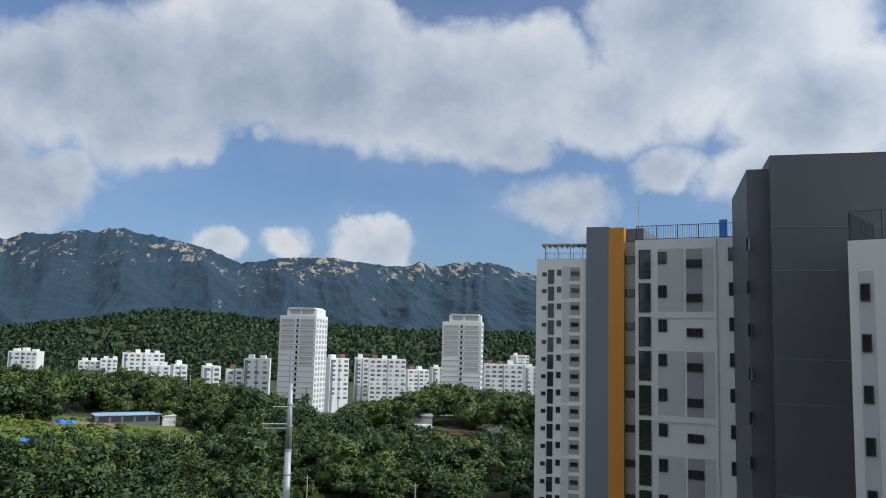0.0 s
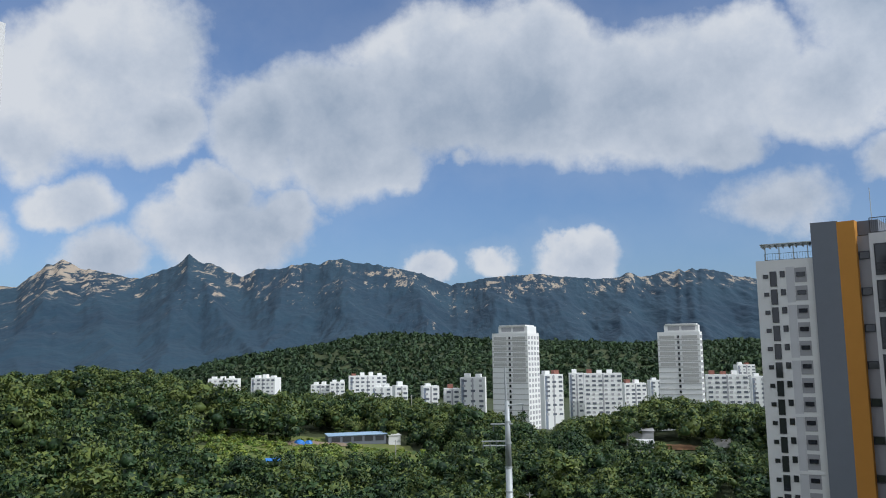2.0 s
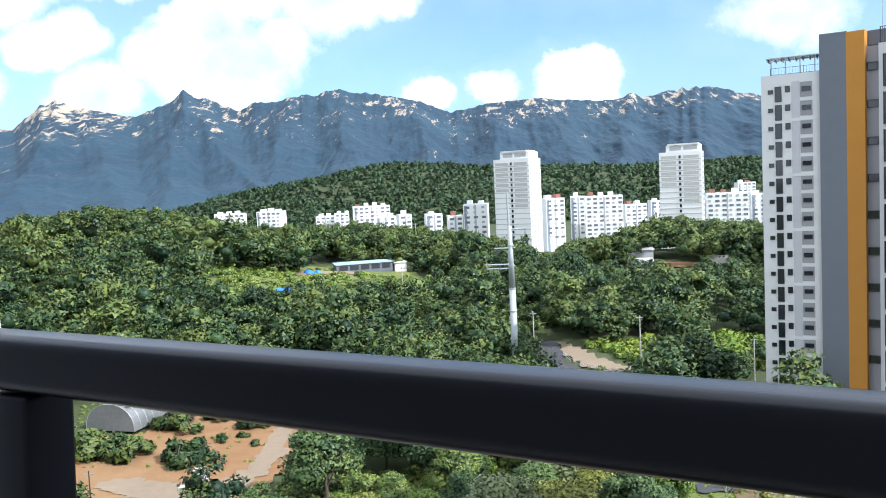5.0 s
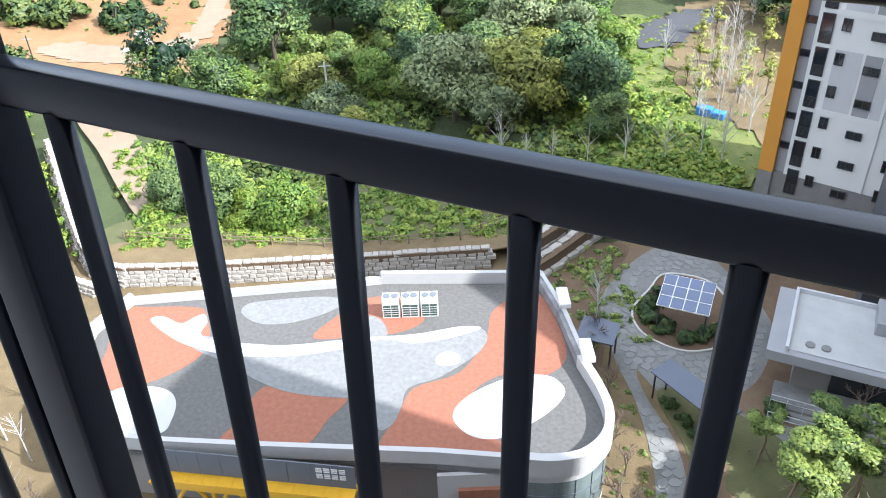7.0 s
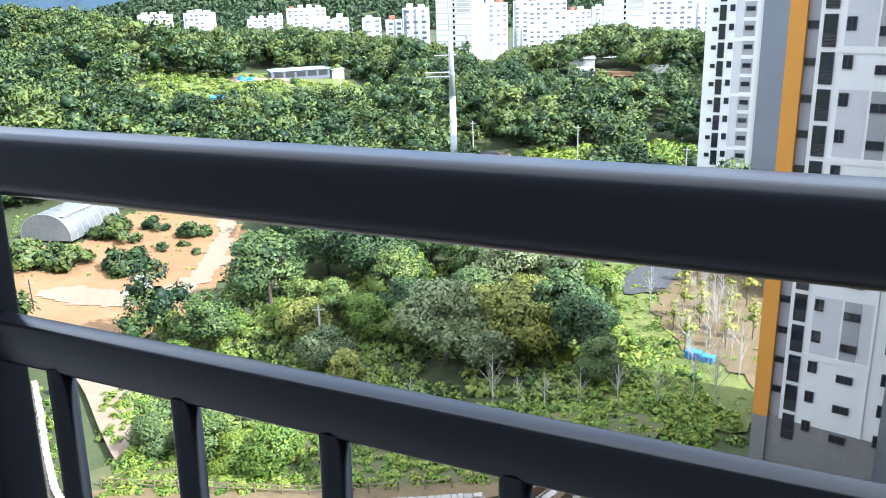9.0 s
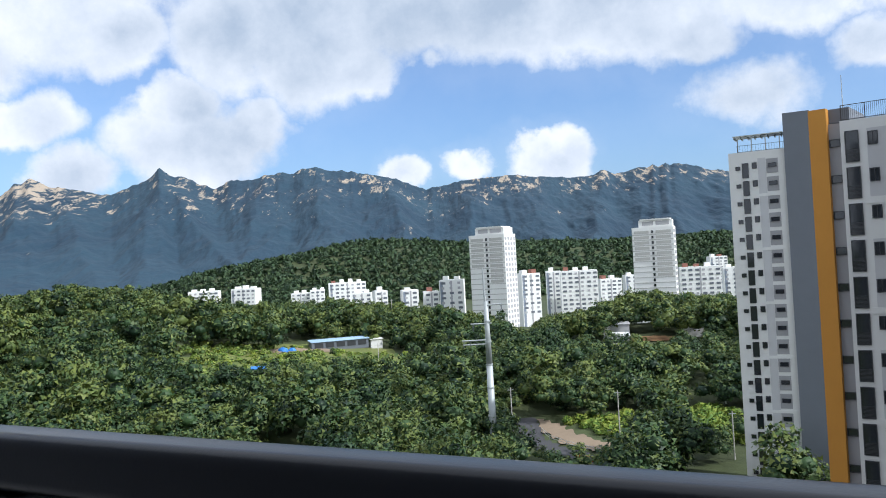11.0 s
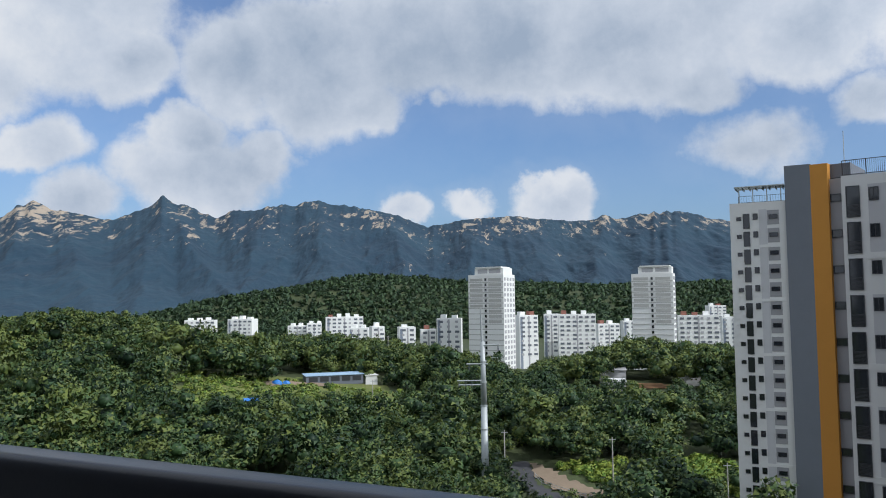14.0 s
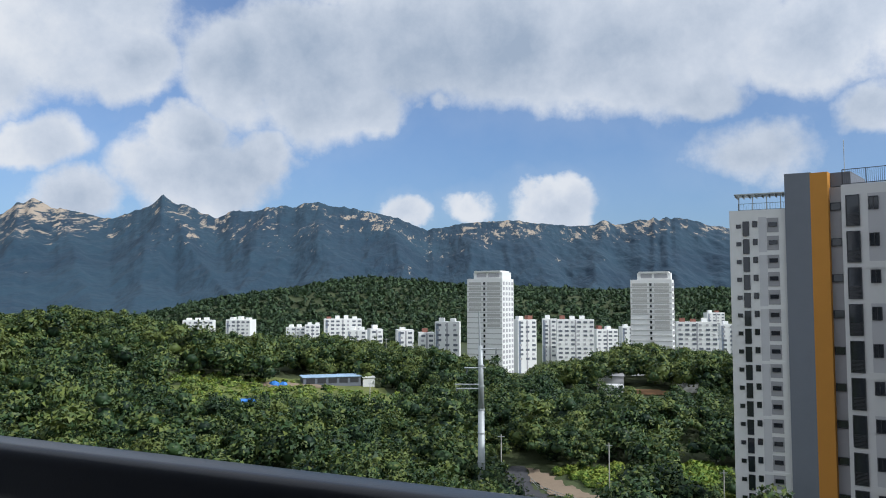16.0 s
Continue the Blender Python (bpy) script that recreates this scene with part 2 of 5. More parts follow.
# ---- mesh helpers ----
def box(bm, x0, x1, y0, y1, z0, z1, bevel=0.0):
    r = bmesh.ops.create_cube(bm, size=1, matrix=Matrix.Translation(((x0 + x1) / 2, (y0 + y1) / 2, (z0 + z1) / 2)) @ Matrix.Diagonal((abs(x1 - x0), abs(y1 - y0), abs(z1 - z0), 1)))
    if bevel:
        ed = list({e for v in r["verts"] for e in v.link_edges})
        bmesh.ops.bevel(bm, geom=ed, offset=bevel, segments=2, affect="EDGES", profile=.5)


def rod(bm, a, b, r1, r2=None, seg=10):
    a, b = Vector(a), Vector(b)
    d = b - a
    q = d.to_track_quat("Z", "Y").to_matrix().to_4x4()
    bmesh.ops.create_cone(bm, cap_ends=True, segments=seg, radius1=r1, radius2=r1 if r2 is None else r2, depth=d.length, matrix=Matrix.Translation((a + b) / 2) @ q)


def done(bm, name, material, smooth=False):
    me = bpy.data.meshes.new(name)
    bm.to_mesh(me)
    bm.free()
    me.materials.append(material)
    if smooth:
        me.polygons.foreach_set("use_smooth", [True] * len(me.polygons))
    return me


def part(name, bm, material, parent=None, label="", smooth=False):
    me = bm if isinstance(bm, bpy.types.Mesh) else done(bm, name, material, smooth)
    ob = new(name, me)
    ob.parent = parent
    if label:
        tagged(ob, label)
    return ob


def boxes(name, material, parent, *bs, bevel=0.0, label=""):
    bm = bmesh.new()
    for b in bs:
        box(bm, *b, bevel=bevel)
    return part(name, bm, material, parent, label)


def thing(name, m, label, category, group="", kind=""):
    e = new(name)
    e.matrix_world = m
    e.empty_display_size = .2
    return tagged(e, label, category, group, kind)


def smooth(a, b, v):
    t = np.clip((v - a) / (b - a), 0, 1)
    return t * t * (3 - 2 * t)


def from_arrays(name, verts, faces, material, tone=None, shade=False, normals=None):
    """One mesh from numpy arrays; all faces have the same number of corners."""
    me = bpy.data.meshes.new(name)
    k = faces.shape[1]
    me.vertices.add(len(verts))
    me.vertices.foreach_set("co", np.asarray(verts, np.float32).ravel())
    me.loops.add(faces.size)
    me.loops.foreach_set("vertex_index", faces.astype(np.int32).ravel())
    me.polygons.add(len(faces))
    me.polygons.foreach_set("loop_start", np.arange(0, faces.size, k, dtype=np.int32))
    if shade:
        me.polygons.foreach_set("use_smooth", np.ones(len(faces), bool))
    me.materials.append(material)
    if tone is not None:
        at = me.attributes.new("tone", "FLOAT", "POINT")
        at.data.foreach_set("value", np.asarray(tone, np.float32))
    me.update()
    me.validate()
    if normals is not None:
        me.normals_split_custom_set_from_vertices(normals.astype(np.float32))
    return me


def polar(az, d):
    a = radians(az)
    return Vector((-math.sin(a) * d, math.cos(a) * d, 0))

# ---- ground, hills, mountains ----
def ground_z(x, y):
    x, y = np.asarray(x, float), np.asarray(y, float)
    r = np.hypot(x, y)
    z = 13 * smooth(75, 330, r) + 17 * np.exp(-((x + 150) / 105) ** 2 - ((y - 290) / 110) ** 2) * smooth(120, 230, r)
    z = z - 14 * smooth(350, 440, r) * smooth(-.2, .2, y / (r + 1))
    z = z * smooth(20, 70, y)
    return z + .5 * np.sin(x * .07 + 1) * np.sin(y * .06) * smooth(90, 160, r)


def fan(name, a0, a1, na, rs, height, material, label, tone=False):
    """A sheet of ground over a fan of directions, height(azimuth in degrees, distance)."""
    az = np.linspace(a0, a1, na)
    A, D = np.meshgrid(az, rs)
    X, Y = -np.sin(np.radians(A)) * D, np.cos(np.radians(A)) * D
    Z = height(A, D, X, Y)
    v = np.stack([X, Y, Z], -1).reshape(-1, 3)
    i = np.arange(na * len(rs)).reshape(len(rs), na)
    f = np.stack([i[:-1, 1:], i[:-1, :-1], i[1:, :-1], i[1:, 1:]], -1).reshape(-1, 4)
    ob = new(name, from_arrays(name, v, f, material, shade=True))
    return tagged(ob, label, name.split("_")[0], kind="structure")


def value_noise(x, y, seed):
    """Smooth noise on a unit lattice, 0 to 1."""
    xi, yi = np.floor(x), np.floor(y)
    fx, fy = x - xi, y - yi
    fx, fy = fx * fx * (3 - 2 * fx), fy * fy * (3 - 2 * fy)

    def h(a, b):
        s = np.sin(a * 127.1 + b * 311.7 + seed * 74.7) * 43758.5453
        return s - np.floor(s)
    return (h(xi, yi) * (1 - fx) + h(xi + 1, yi) * fx) * (1 - fy) + (h(xi, yi + 1) * (1 - fx) + h(xi + 1, yi + 1) * fx) * fy


def fractal(x, y, seed, octaves=5, ridged=False):
    s, a, tot = 0, 1, 0
    for o in range(octaves):
        n = value_noise(x * 2 ** o, y * 2 ** o, seed + o * 3)
        if ridged:
            n = 1 - np.abs(2 * n - 1)
        s, tot, a = s + a * n, tot + a, a * .5
    return s / tot


rs = np.r_[0, np.arange(4, 60, 4), np.arange(60, 460, 5), np.geomspace(460, 4950, 40)]
fan("ground", -180, 180, 361, rs, lambda A, D, X, Y: ground_z(X, Y), M["soil"], "green and brown ground under the woods")


# azimuth of the crest's tops and saddles, elevation in degrees
CREST = [(62, 4.6), (42, 6.2), (33, 5.2), (29.7, 5.0), (28.1, 6.4), (27.1, 6.78), (25.9, 6.3), (22.5, 5.68), (20.5, 6.55), (19.4, 7.4), (18.8, 6.86), (17.9, 6.8), (15.8, 5.95), (14.9, 6.5), (12.3, 6.8), (8.9, 7.25), (4.9, 6.5), (3.7, 6.27),
         (1.4, 5.4), (-1.5, 5.92), (-4.6, 6.04), (-8.6, 5.6), (-10.2, 5.7), (-10.83, 6.0), (-11.6, 5.62), (-13.8, 6.02), (-15.8, 6.05), (-19.2, 5.12), (-26, 5.7), (-40, 4.8), (-62, 4.6)]


def summit(A):
    """Elevation of the skyline in degrees for an azimuth."""
    az, el = np.array(CREST[::-1]).T
    rough = np.interp(A, [-20, -14, -9, 3, 6, 26], [1.0, 1.0, .5, .6, 1.0, .8])
    return np.interp(A, az, el) + .40 * rough * (fractal(A * 1.3, 0 * A, 12, 6, True) - .62)


# spurs that come down towards the town: azimuth at the crest, at the foot, height as a share of the crest
SPURS = [(27.2, 30, .9), (25.4, 22.5, .8), (19.4, 13.2, .98), (19.4, 21, .85), (12, 15, .8), (8.5, 8.8, .85), (4.2, 3.2, .93), (-1.5, -.5, .85), (-4.8, -7, .82), (-10.8, -8.5, .9), (-14.5, -16, .93), (-19, -21.5, .9), (36, 38, .9)]


def mountain_z(A, D, X, Y):
    crest = np.tan(np.radians(summit(A))) * 4200
    t = np.clip((D - 1900) / 2300, 0, 1)
    wob = (fractal(X * .0012, Y * .0012, 31, 5) - .5) * 4.5
    ridge = np.zeros_like(A)
    for a0, a1, share in SPURS:
        mid = a1 + (a0 - a1) * t + wob * (1 - .7 * t)
        w = 1.7 + 2.2 * (1 - t)
        ridge = np.maximum(ridge, share * np.exp(-(np.abs(A - mid) / w) ** 1.15))
    gully = fractal(X * .0022 + wob * .15, Y * .0007, 5, 5, True)
    steep = t ** (2.2 - .85 * ridge)
    z = (crest + 30) * steep + 24 * t
    mid = np.sin(np.pi * t) ** .9
    z = z + (gully - .6) * 70 * mid + (fractal(X * .0085, Y * .0026, 9, 5, True) - .62) * 38 * smooth(.08, .5, t) * (1 - .85 * smooth(.86, 1, t))
    z = np.minimum(z, (crest + 54) * (1 - .5 * (1 - t) * (1 - smooth(.9, 1, t))) + 400 * smooth(.97, 1, t))
    # never higher than the crest behind it, as the eye sees it
    z = np.minimum(z, np.tan(np.radians(summit(A))) * D + 54)
    z = z - smooth(4200, 4700, D) * 400
    return z - 12


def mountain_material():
    # distant haze is painted in as the blue cast of the woods
    m = mat("haze_blue_mountain_woods", (.008, .029, .056), .95, 0, .3, .02, 0, 1, color2=(.023, .058, .088))
    nt = m.node_tree
    b = nt.nodes["Principled BSDF"]
    old = b.inputs["Base Color"].links[0].from_socket
    tc = nt.nodes.new("ShaderNodeTexCoord")
    n = nt.nodes.new("ShaderNodeTexNoise")
    n.inputs["Scale"].default_value, n.inputs["Detail"].default_value, n.inputs["Roughness"].default_value = .026, 12, .76
    mp = nt.nodes.new("ShaderNodeMapping")
    mp.inputs["Scale"].default_value = (1, .22, .7)
    nt.links.new(tc.outputs["Object"], mp.inputs["Vector"])
    nt.links.new(mp.outputs[0], n.inputs["Vector"])
    sp = nt.nodes.new("ShaderNodeSeparateXYZ")
    nt.links.new(tc.outputs["Object"], sp.inputs[0])
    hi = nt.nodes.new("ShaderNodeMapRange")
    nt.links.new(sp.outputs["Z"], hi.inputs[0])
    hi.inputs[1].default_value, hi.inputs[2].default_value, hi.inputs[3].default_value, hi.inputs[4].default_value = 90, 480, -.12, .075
    ad = nt.nodes.new("ShaderNodeMath")
    nt.links.new(n.outputs["Fac"], ad.inputs[0])
    nt.links.new(hi.outputs[0], ad.inputs[1])
    left = nt.nodes.new("ShaderNodeMapRange")
    nt.links.new(sp.outputs["X"], left.inputs[0])
    left.inputs[1].default_value, left.inputs[2].default_value, left.inputs[3].default_value, left.inputs[4].default_value = -2050, -1500, .085, 0
    ad2 = nt.nodes.new("ShaderNodeMath")
    nt.links.new(ad.outputs[0], ad2.inputs[0])
    nt.links.new(left.outputs[0], ad2.inputs[1])
    # bare rock comes in groups
    grp = nt.nodes.new("ShaderNodeTexNoise")
    grp.inputs["Scale"].default_value, grp.inputs["Detail"].default_value = .0032, 3
    nt.links.new(tc.outputs["Object"], grp.inputs["Vector"])
    ad3 = nt.nodes.new("ShaderNodeMath")
    ad3.operation = "MULTIPLY_ADD"
    nt.links.new(grp.outputs["Fac"], ad3.inputs[0])
    ad3.inputs[1].default_value = .42
    nt.links.new(ad2.outputs[0], ad3.inputs[2])
    r = nt.nodes.new("ShaderNodeMapRange")
    nt.links.new(ad3.outputs[0], r.inputs[0])
    r.inputs[1].default_value, r.inputs[2].default_value = .815, .85
    mx = nt.nodes.new("ShaderNodeMix")
    mx.data_type = "RGBA"
    nt.links.new(r.outputs[0], mx.inputs[0])
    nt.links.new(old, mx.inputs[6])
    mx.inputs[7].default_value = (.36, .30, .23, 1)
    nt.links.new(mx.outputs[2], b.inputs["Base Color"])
    bp = nt.nodes.new("ShaderNodeBump")
    bp.inputs["Strength"].default_value, bp.inputs["Distance"].default_value = .8, 22
    n3 = nt.nodes.new("ShaderNodeTexNoise")
    n3.inputs["Scale"].default_value, n3.inputs["Detail"].default_value = .022, 10
    nt.links.new(mp.outputs[0], n3.inputs["Vector"])
    nt.links.new(n3.outputs["Fac"], bp.inputs["Height"])
    nt.links.new(bp.outputs[0], b.inputs["Normal"])
    return m


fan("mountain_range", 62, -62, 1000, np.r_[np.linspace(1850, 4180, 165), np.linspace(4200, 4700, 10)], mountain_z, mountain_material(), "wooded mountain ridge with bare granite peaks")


def hill_z(A, D, X, Y):
    top = np.interp(A, [-60, -19, -7, 0, 3.3, 8, 13, 16, 20, 26, 60], [.6, 1.0, 1.35, 1.75, 1.95, 1.6, .95, .5, -.5, -1.6, -2])
    crest = np.tan(np.radians(top)) * 1350 + 42
    t = smooth(800, 1350, D) * (1 - smooth(1350, 1800, D))
    return crest * t - 3 + (fractal(X * .006, Y * .006, 3, 4) - .5) * 30 * t


fan("wooded_hill", 60, -60, 240, np.linspace(780, 1850, 50), hill_z, M["soil"], "low hill covered in dense green woods")


# ---- the balcony rail of the camera's own flat ----
def balcony_rail():
    base = thing("balcony_rail", pose(ahead.x * .36, ahead.y * .36, EYE - .086, 0, 0, RAIL), "black painted steel balcony railing with round balusters", "railing")
    lean = .05

    def bar(name, x0, x1, y0, y1, z0, z1, bevel, seg, tilt=0.0):
        bm = bmesh.new()
        box(bm, x0, x1, y0, y1, z0, z1)
        bmesh.ops.bevel(bm, geom=bm.edges[:], offset=bevel, segments=seg, affect="EDGES", profile=.5)
        for v in bm.verts:
            v.co.y += tilt * (v.co.z + .174)
        return part(name, bm, M["rail"], base, smooth=True)

    bar("top_rail", -2.2, 2.2, 0, .043, -.0415, .003, .0125, 6)
    bar("mid_rail", -.5714, 2.2, .006, .027, -.1745, -.1405, .0035, 3)
    bar("mid_rail", -2.2, -.6214, .006, .027, -.1745, -.1405, .0035, 3)
    bar("bottom_rail", -2.2, 2.2, -.041, -.020, -1.13, -1.10, .0035, 3)
    bar("post", -.6214, -.5714, -.004, .0395, -1.15, -.0425, .004, 3, lean)
    bm = bmesh.new()
    rod(bm, (0, .0141 - lean * .93, -1.10), (0, .0141, -.172), .0098, seg=24)
    me = done(bm, "baluster", M["rail"], True)
    for k in range(22):
        part("baluster", me, None, base).location = (-.5024 + .12 * k, 0, 0)
    for k in range(13):
        part("baluster", me, None, base).location = (-.658 - .12 * k, 0, 0)


balcony_rail()


def own_building():
    b = thing("apartment_building", pose(0, 0, 0, 0, 0, RAIL), "grey apartment block that the balcony belongs to", "building")
    boxes("wall", M["midgrey"], b, (-30, 34, -14, -.75, 0, 58))
    # roof block and wing are unseen, added to cast shadow on the library roof
    boxes("roof_block", M["midgrey"], b, (10, 34, -13, -.9, 58.01, 62))
    boxes("side_wing", M["midgrey"], b, (16, 34, -.746, 29.8, 0, 50.4))
    # unseen wall added only to keep the sun off rail and slab
    boxes("fin_wall", M["midgrey"], b, (3.0, 3.25, -.746, .75, 38, 46.5))
    boxes("balcony_slab", M["conc"], b, (-3, 3, -.747, .45, EYE - 1.5, EYE - 1.26))


own_building()


# ---- near apartment blocks ----
def window_mesh(w, h, mullions=1, deep=.10, pane="glass"):
    bm = bmesh.new()
    f = .06
    box(bm, 0, w, -deep, 0, 0, f)
    box(bm, 0, w, -deep, 0, h - f, h)
    box(bm, 0, f, -deep, 0, f, h - f)
    box(bm, w - f, w, -deep, 0, f, h - f)
    for k in range(mullions):
        x = w * (k + 1) / (mullions + 1)
        box(bm, x - .025, x + .025, -deep + .02, 0, f, h - f)
    fr = done(bm, "window", M["frame"])
    bm = bmesh.new()
    box(bm, f, w - f, -.045, -.02, f, h - f)
    return fr, done(bm, "pane", M[pane])


def window(meshes, parent, x, z, y=0.0):
    w = part("window", meshes[0], None, parent)
    w.location = (x, y, z)
    part("pane", meshes[1], None, w)
    return w


def fence(parent, x0, y0, x1, y1, z, h=1.2, step=.14):
    d = Vector((x1 - x0, y1 - y0, 0))
    n = d.normalized()
    bm = bmesh.new()
    for k in (.08, h):
        rod(bm, (x0, y0, z + k), (x1, y1, z + k), .03, seg=6)
    part("fence_rail", bm, M["frame"], parent)
    bm = bmesh.new()
    for k in range(int(d.length / step) + 1):
        p = Vector((x0, y0, z)) + n * (k * step)
        rod(bm, p, p + Vector((0, 0, h)), .04 if k % 12 == 0 else .013, seg=5)
    ob = part("fence_bar", bm, M["frame"], parent)
    tagged(ob, kind="stuff")


def orange_block():
    o = polar(-25.86, 70)
    b = thing("apartment_block", pose(o.x, o.y, 0, 0, 0, -38), "white and grey apartment block with an orange stripe", "building")
    boxes("wall", M["white"], b, (0, 26, 0, 14, 5.2, 51.5))
    boxes("base_wall", M["base"], b, (-.9, 26, .03, 14, -2, 5.196))
    boxes("base_wall", M["base"], b, (-2.17, -.904, -.25, 14, -2, 5.196))
    boxes("orange_stripe", M["orange"], b, (-2.17, -.88, -.3, 14, 5.2, 52.6))
    boxes("slot_wall", M["midgrey"], b, (-.88, 0, .25, 14, 5.2, 51.4))
    boxes("roof_step", M["slate"], b, (-.88, .6, .6, 6, 51.5, 52.6))
    boxes("white_rib", M["white"], b, (6.35, 6.55, -.12, 0, 5.2, 51.5))
    for x0, x1 in ((1.85, 3.95), (5.5, 6.3)):
        for k in range(5):
            boxes("pale_panel", M["pale"], b, (x0, x1, -.03, 0, 45.1 - 8.4 * k, 50.7 - 8.4 * k))
    for k in range(5):
        boxes("grey_panel", M["midgrey"], b, (4.15, 5.42, -.05, 0, 45.1 - 8.4 * k, 50.65 - 8.4 * k))
        boxes("floor_band", M["white"], b, (1.5, 6.35, -.07, 0, 45.0 - 8.4 * k - .02, 45.5 - 8.4 * k))
    tall, sm, wide, w4, slot = window_mesh(.98, 2.42, 0), window_mesh(.7, 1.03), window_mesh(1.25, .7), window_mesh(1.05, 1.08), window_mesh(.8, .62, 0)
    bm = bmesh.new()
    for k in range(9):
        box(bm, .08, .90, -.07, -.05, .12 + k * .1, .17 + k * .1)
    louvre = done(bm, "louvre", M["frame"])
    for k in range(17):
        z = 48.24 - 2.8 * k
        t = window(tall, b, .31, z)
        part("louvre", louvre, None, t)
        window(sm, b, 1.9, z + 1.19)
        window(wide, b, 4.16, z + .83, -.05)
        window(w4, b, 7.45, z + 1.34)
        if k < 16:
            window(slot, b, -.85, z + 1.32, .25)
    fence(b, .1, .15, 12, .15, 51.5)
    boxes("roof_hatch", M["blue"], b, (6.7, 7.3, .8, 1.5, 51.5, 53.1))
    bm = bmesh.new()
    rod(bm, (.1, 1, 52.5), (.1, 1, 55.2), .03, seg=6)
    part("lightning_rod", bm, M["steel"], b)


orange_block()


def rear_block():
    o = polar(-19.12, 140)
    b = thing("apartment_block", pose(o.x, o.y, 0, 0, 0, -27), "pale grey high apartment block with a slate corner", "building")
    boxes("wall", M["white"], b, (0, 8.45, 0, 12, 0, 57.6))
    boxes("corner_slab", M["slate"], b, (8.45, 12.3, -.6, 12, 0, 63.0))
    boxes("pale_panel", M["pale"], b, (4.4, 5.6, -.03, 0, 2, 56.4))
    for k in range(19):
        boxes("grey_panel", M["midgrey"], b, (5.65, 7.4, -.05, 0, 56.2 - 2.87 * k - 2.3, 56.2 - 2.87 * k))
    for k in range(7):
        boxes("floor_band", M["white"], b, (4.4, 8.44, -.08, 0, 50.3 - 8.61 * k, 50.75 - 8.61 * k))
    a, t, c, d = window_mesh(.75, .65, 0), window_mesh(1.0, 2.4, 0), window_mesh(.75, 1.0, 0), window_mesh(1.3, .7, 0)
    for k in range(19):
        z = 53.4 - 2.87 * k
        if z < 1:
            continue
        window(a, b, 1.0, z + 1.3)
        window(t, b, 2.0, z)
        window(c, b, 3.5, z + 1.4)
        window(d, b, 5.9, z + 1.4, -.05)
    boxes("pergola_roof", M["steel"], b, (.8, 8.3, -.3, 3.5, 60.1, 60.25))
    for k in range(8):
        boxes("pergola_beam", M["steel"], b, (.9 + k * 1.0, 1.02 + k * 1.0, -.2, 3.4, 59.8, 60.096))
    for k in range(4):
        boxes("pergola_post", M["steel"], b, (1.4 + k * 2.1, 1.55 + k * 2.1, .4, .55, 57.6, 59.8))
    fence(b, 1.4, .3, 8.4, .3, 57.6, 1.1, .4)


rear_block()


def dark_block():
    o = polar(-34.63, 57)
    b = thing("apartment_block", pose(o.x, o.y, 0, 0, 0, RAIL), "dark grey clad stair tower of an apartment block", "building")
    boxes("wall", M["dark"], b, (0, 9.0, 0, 12, 0, 55.3))
    boxes("side_wall", M["dark"], b, (-1.35, 0, 1.0, 12, 0, 54.6))
    for k in range(19):
        for x0 in (0.02, 4.2):
            if (k * 7 + int(x0 * 3)) % 3:
                boxes("cladding_joint", M["slate"], b, (x0, x0 + 4.1, -.03, 0, 2 + 2.85 * k, 2.06 + 2.85 * k))
    w = window_mesh(.6, .9, 0)
    for k in range(17):
        ob = window(w, b, -1.38, 3.4 + 2.85 * k, .9)
        ob.rotation_euler = (0, 0, radians(-70))
    o = polar(-39.12, 52)
    b = thing("apartment_block", pose(o.x, o.y, 0, 0, 0, -52), "white apartment block with a roof fence", "building")
    # unseen length and depth are stretched so its shadow reaches the garden
    boxes("wall", M["white"], b, (0, 28.5, 0, 20, 0, 48.8))
    boxes("pale_panel", M["pale"], b, (.5, 1.3, -.03, 0, 0, 47))
    w, w2 = window_mesh(.5, 1.0, 0), window_mesh(.5, 2.4, 0)
    for k in range(16):
        window(w, b, .6, 45.3 - 2.85 * k, -.03)
        window(w2, b, 2.6, 44.5 - 2.85 * k)
    fence(b, .1, .1, 12, .1, 48.8, 1.7)
    fence(b, .1, .1, .1, 10, 48.8, 1.7)


dark_block()


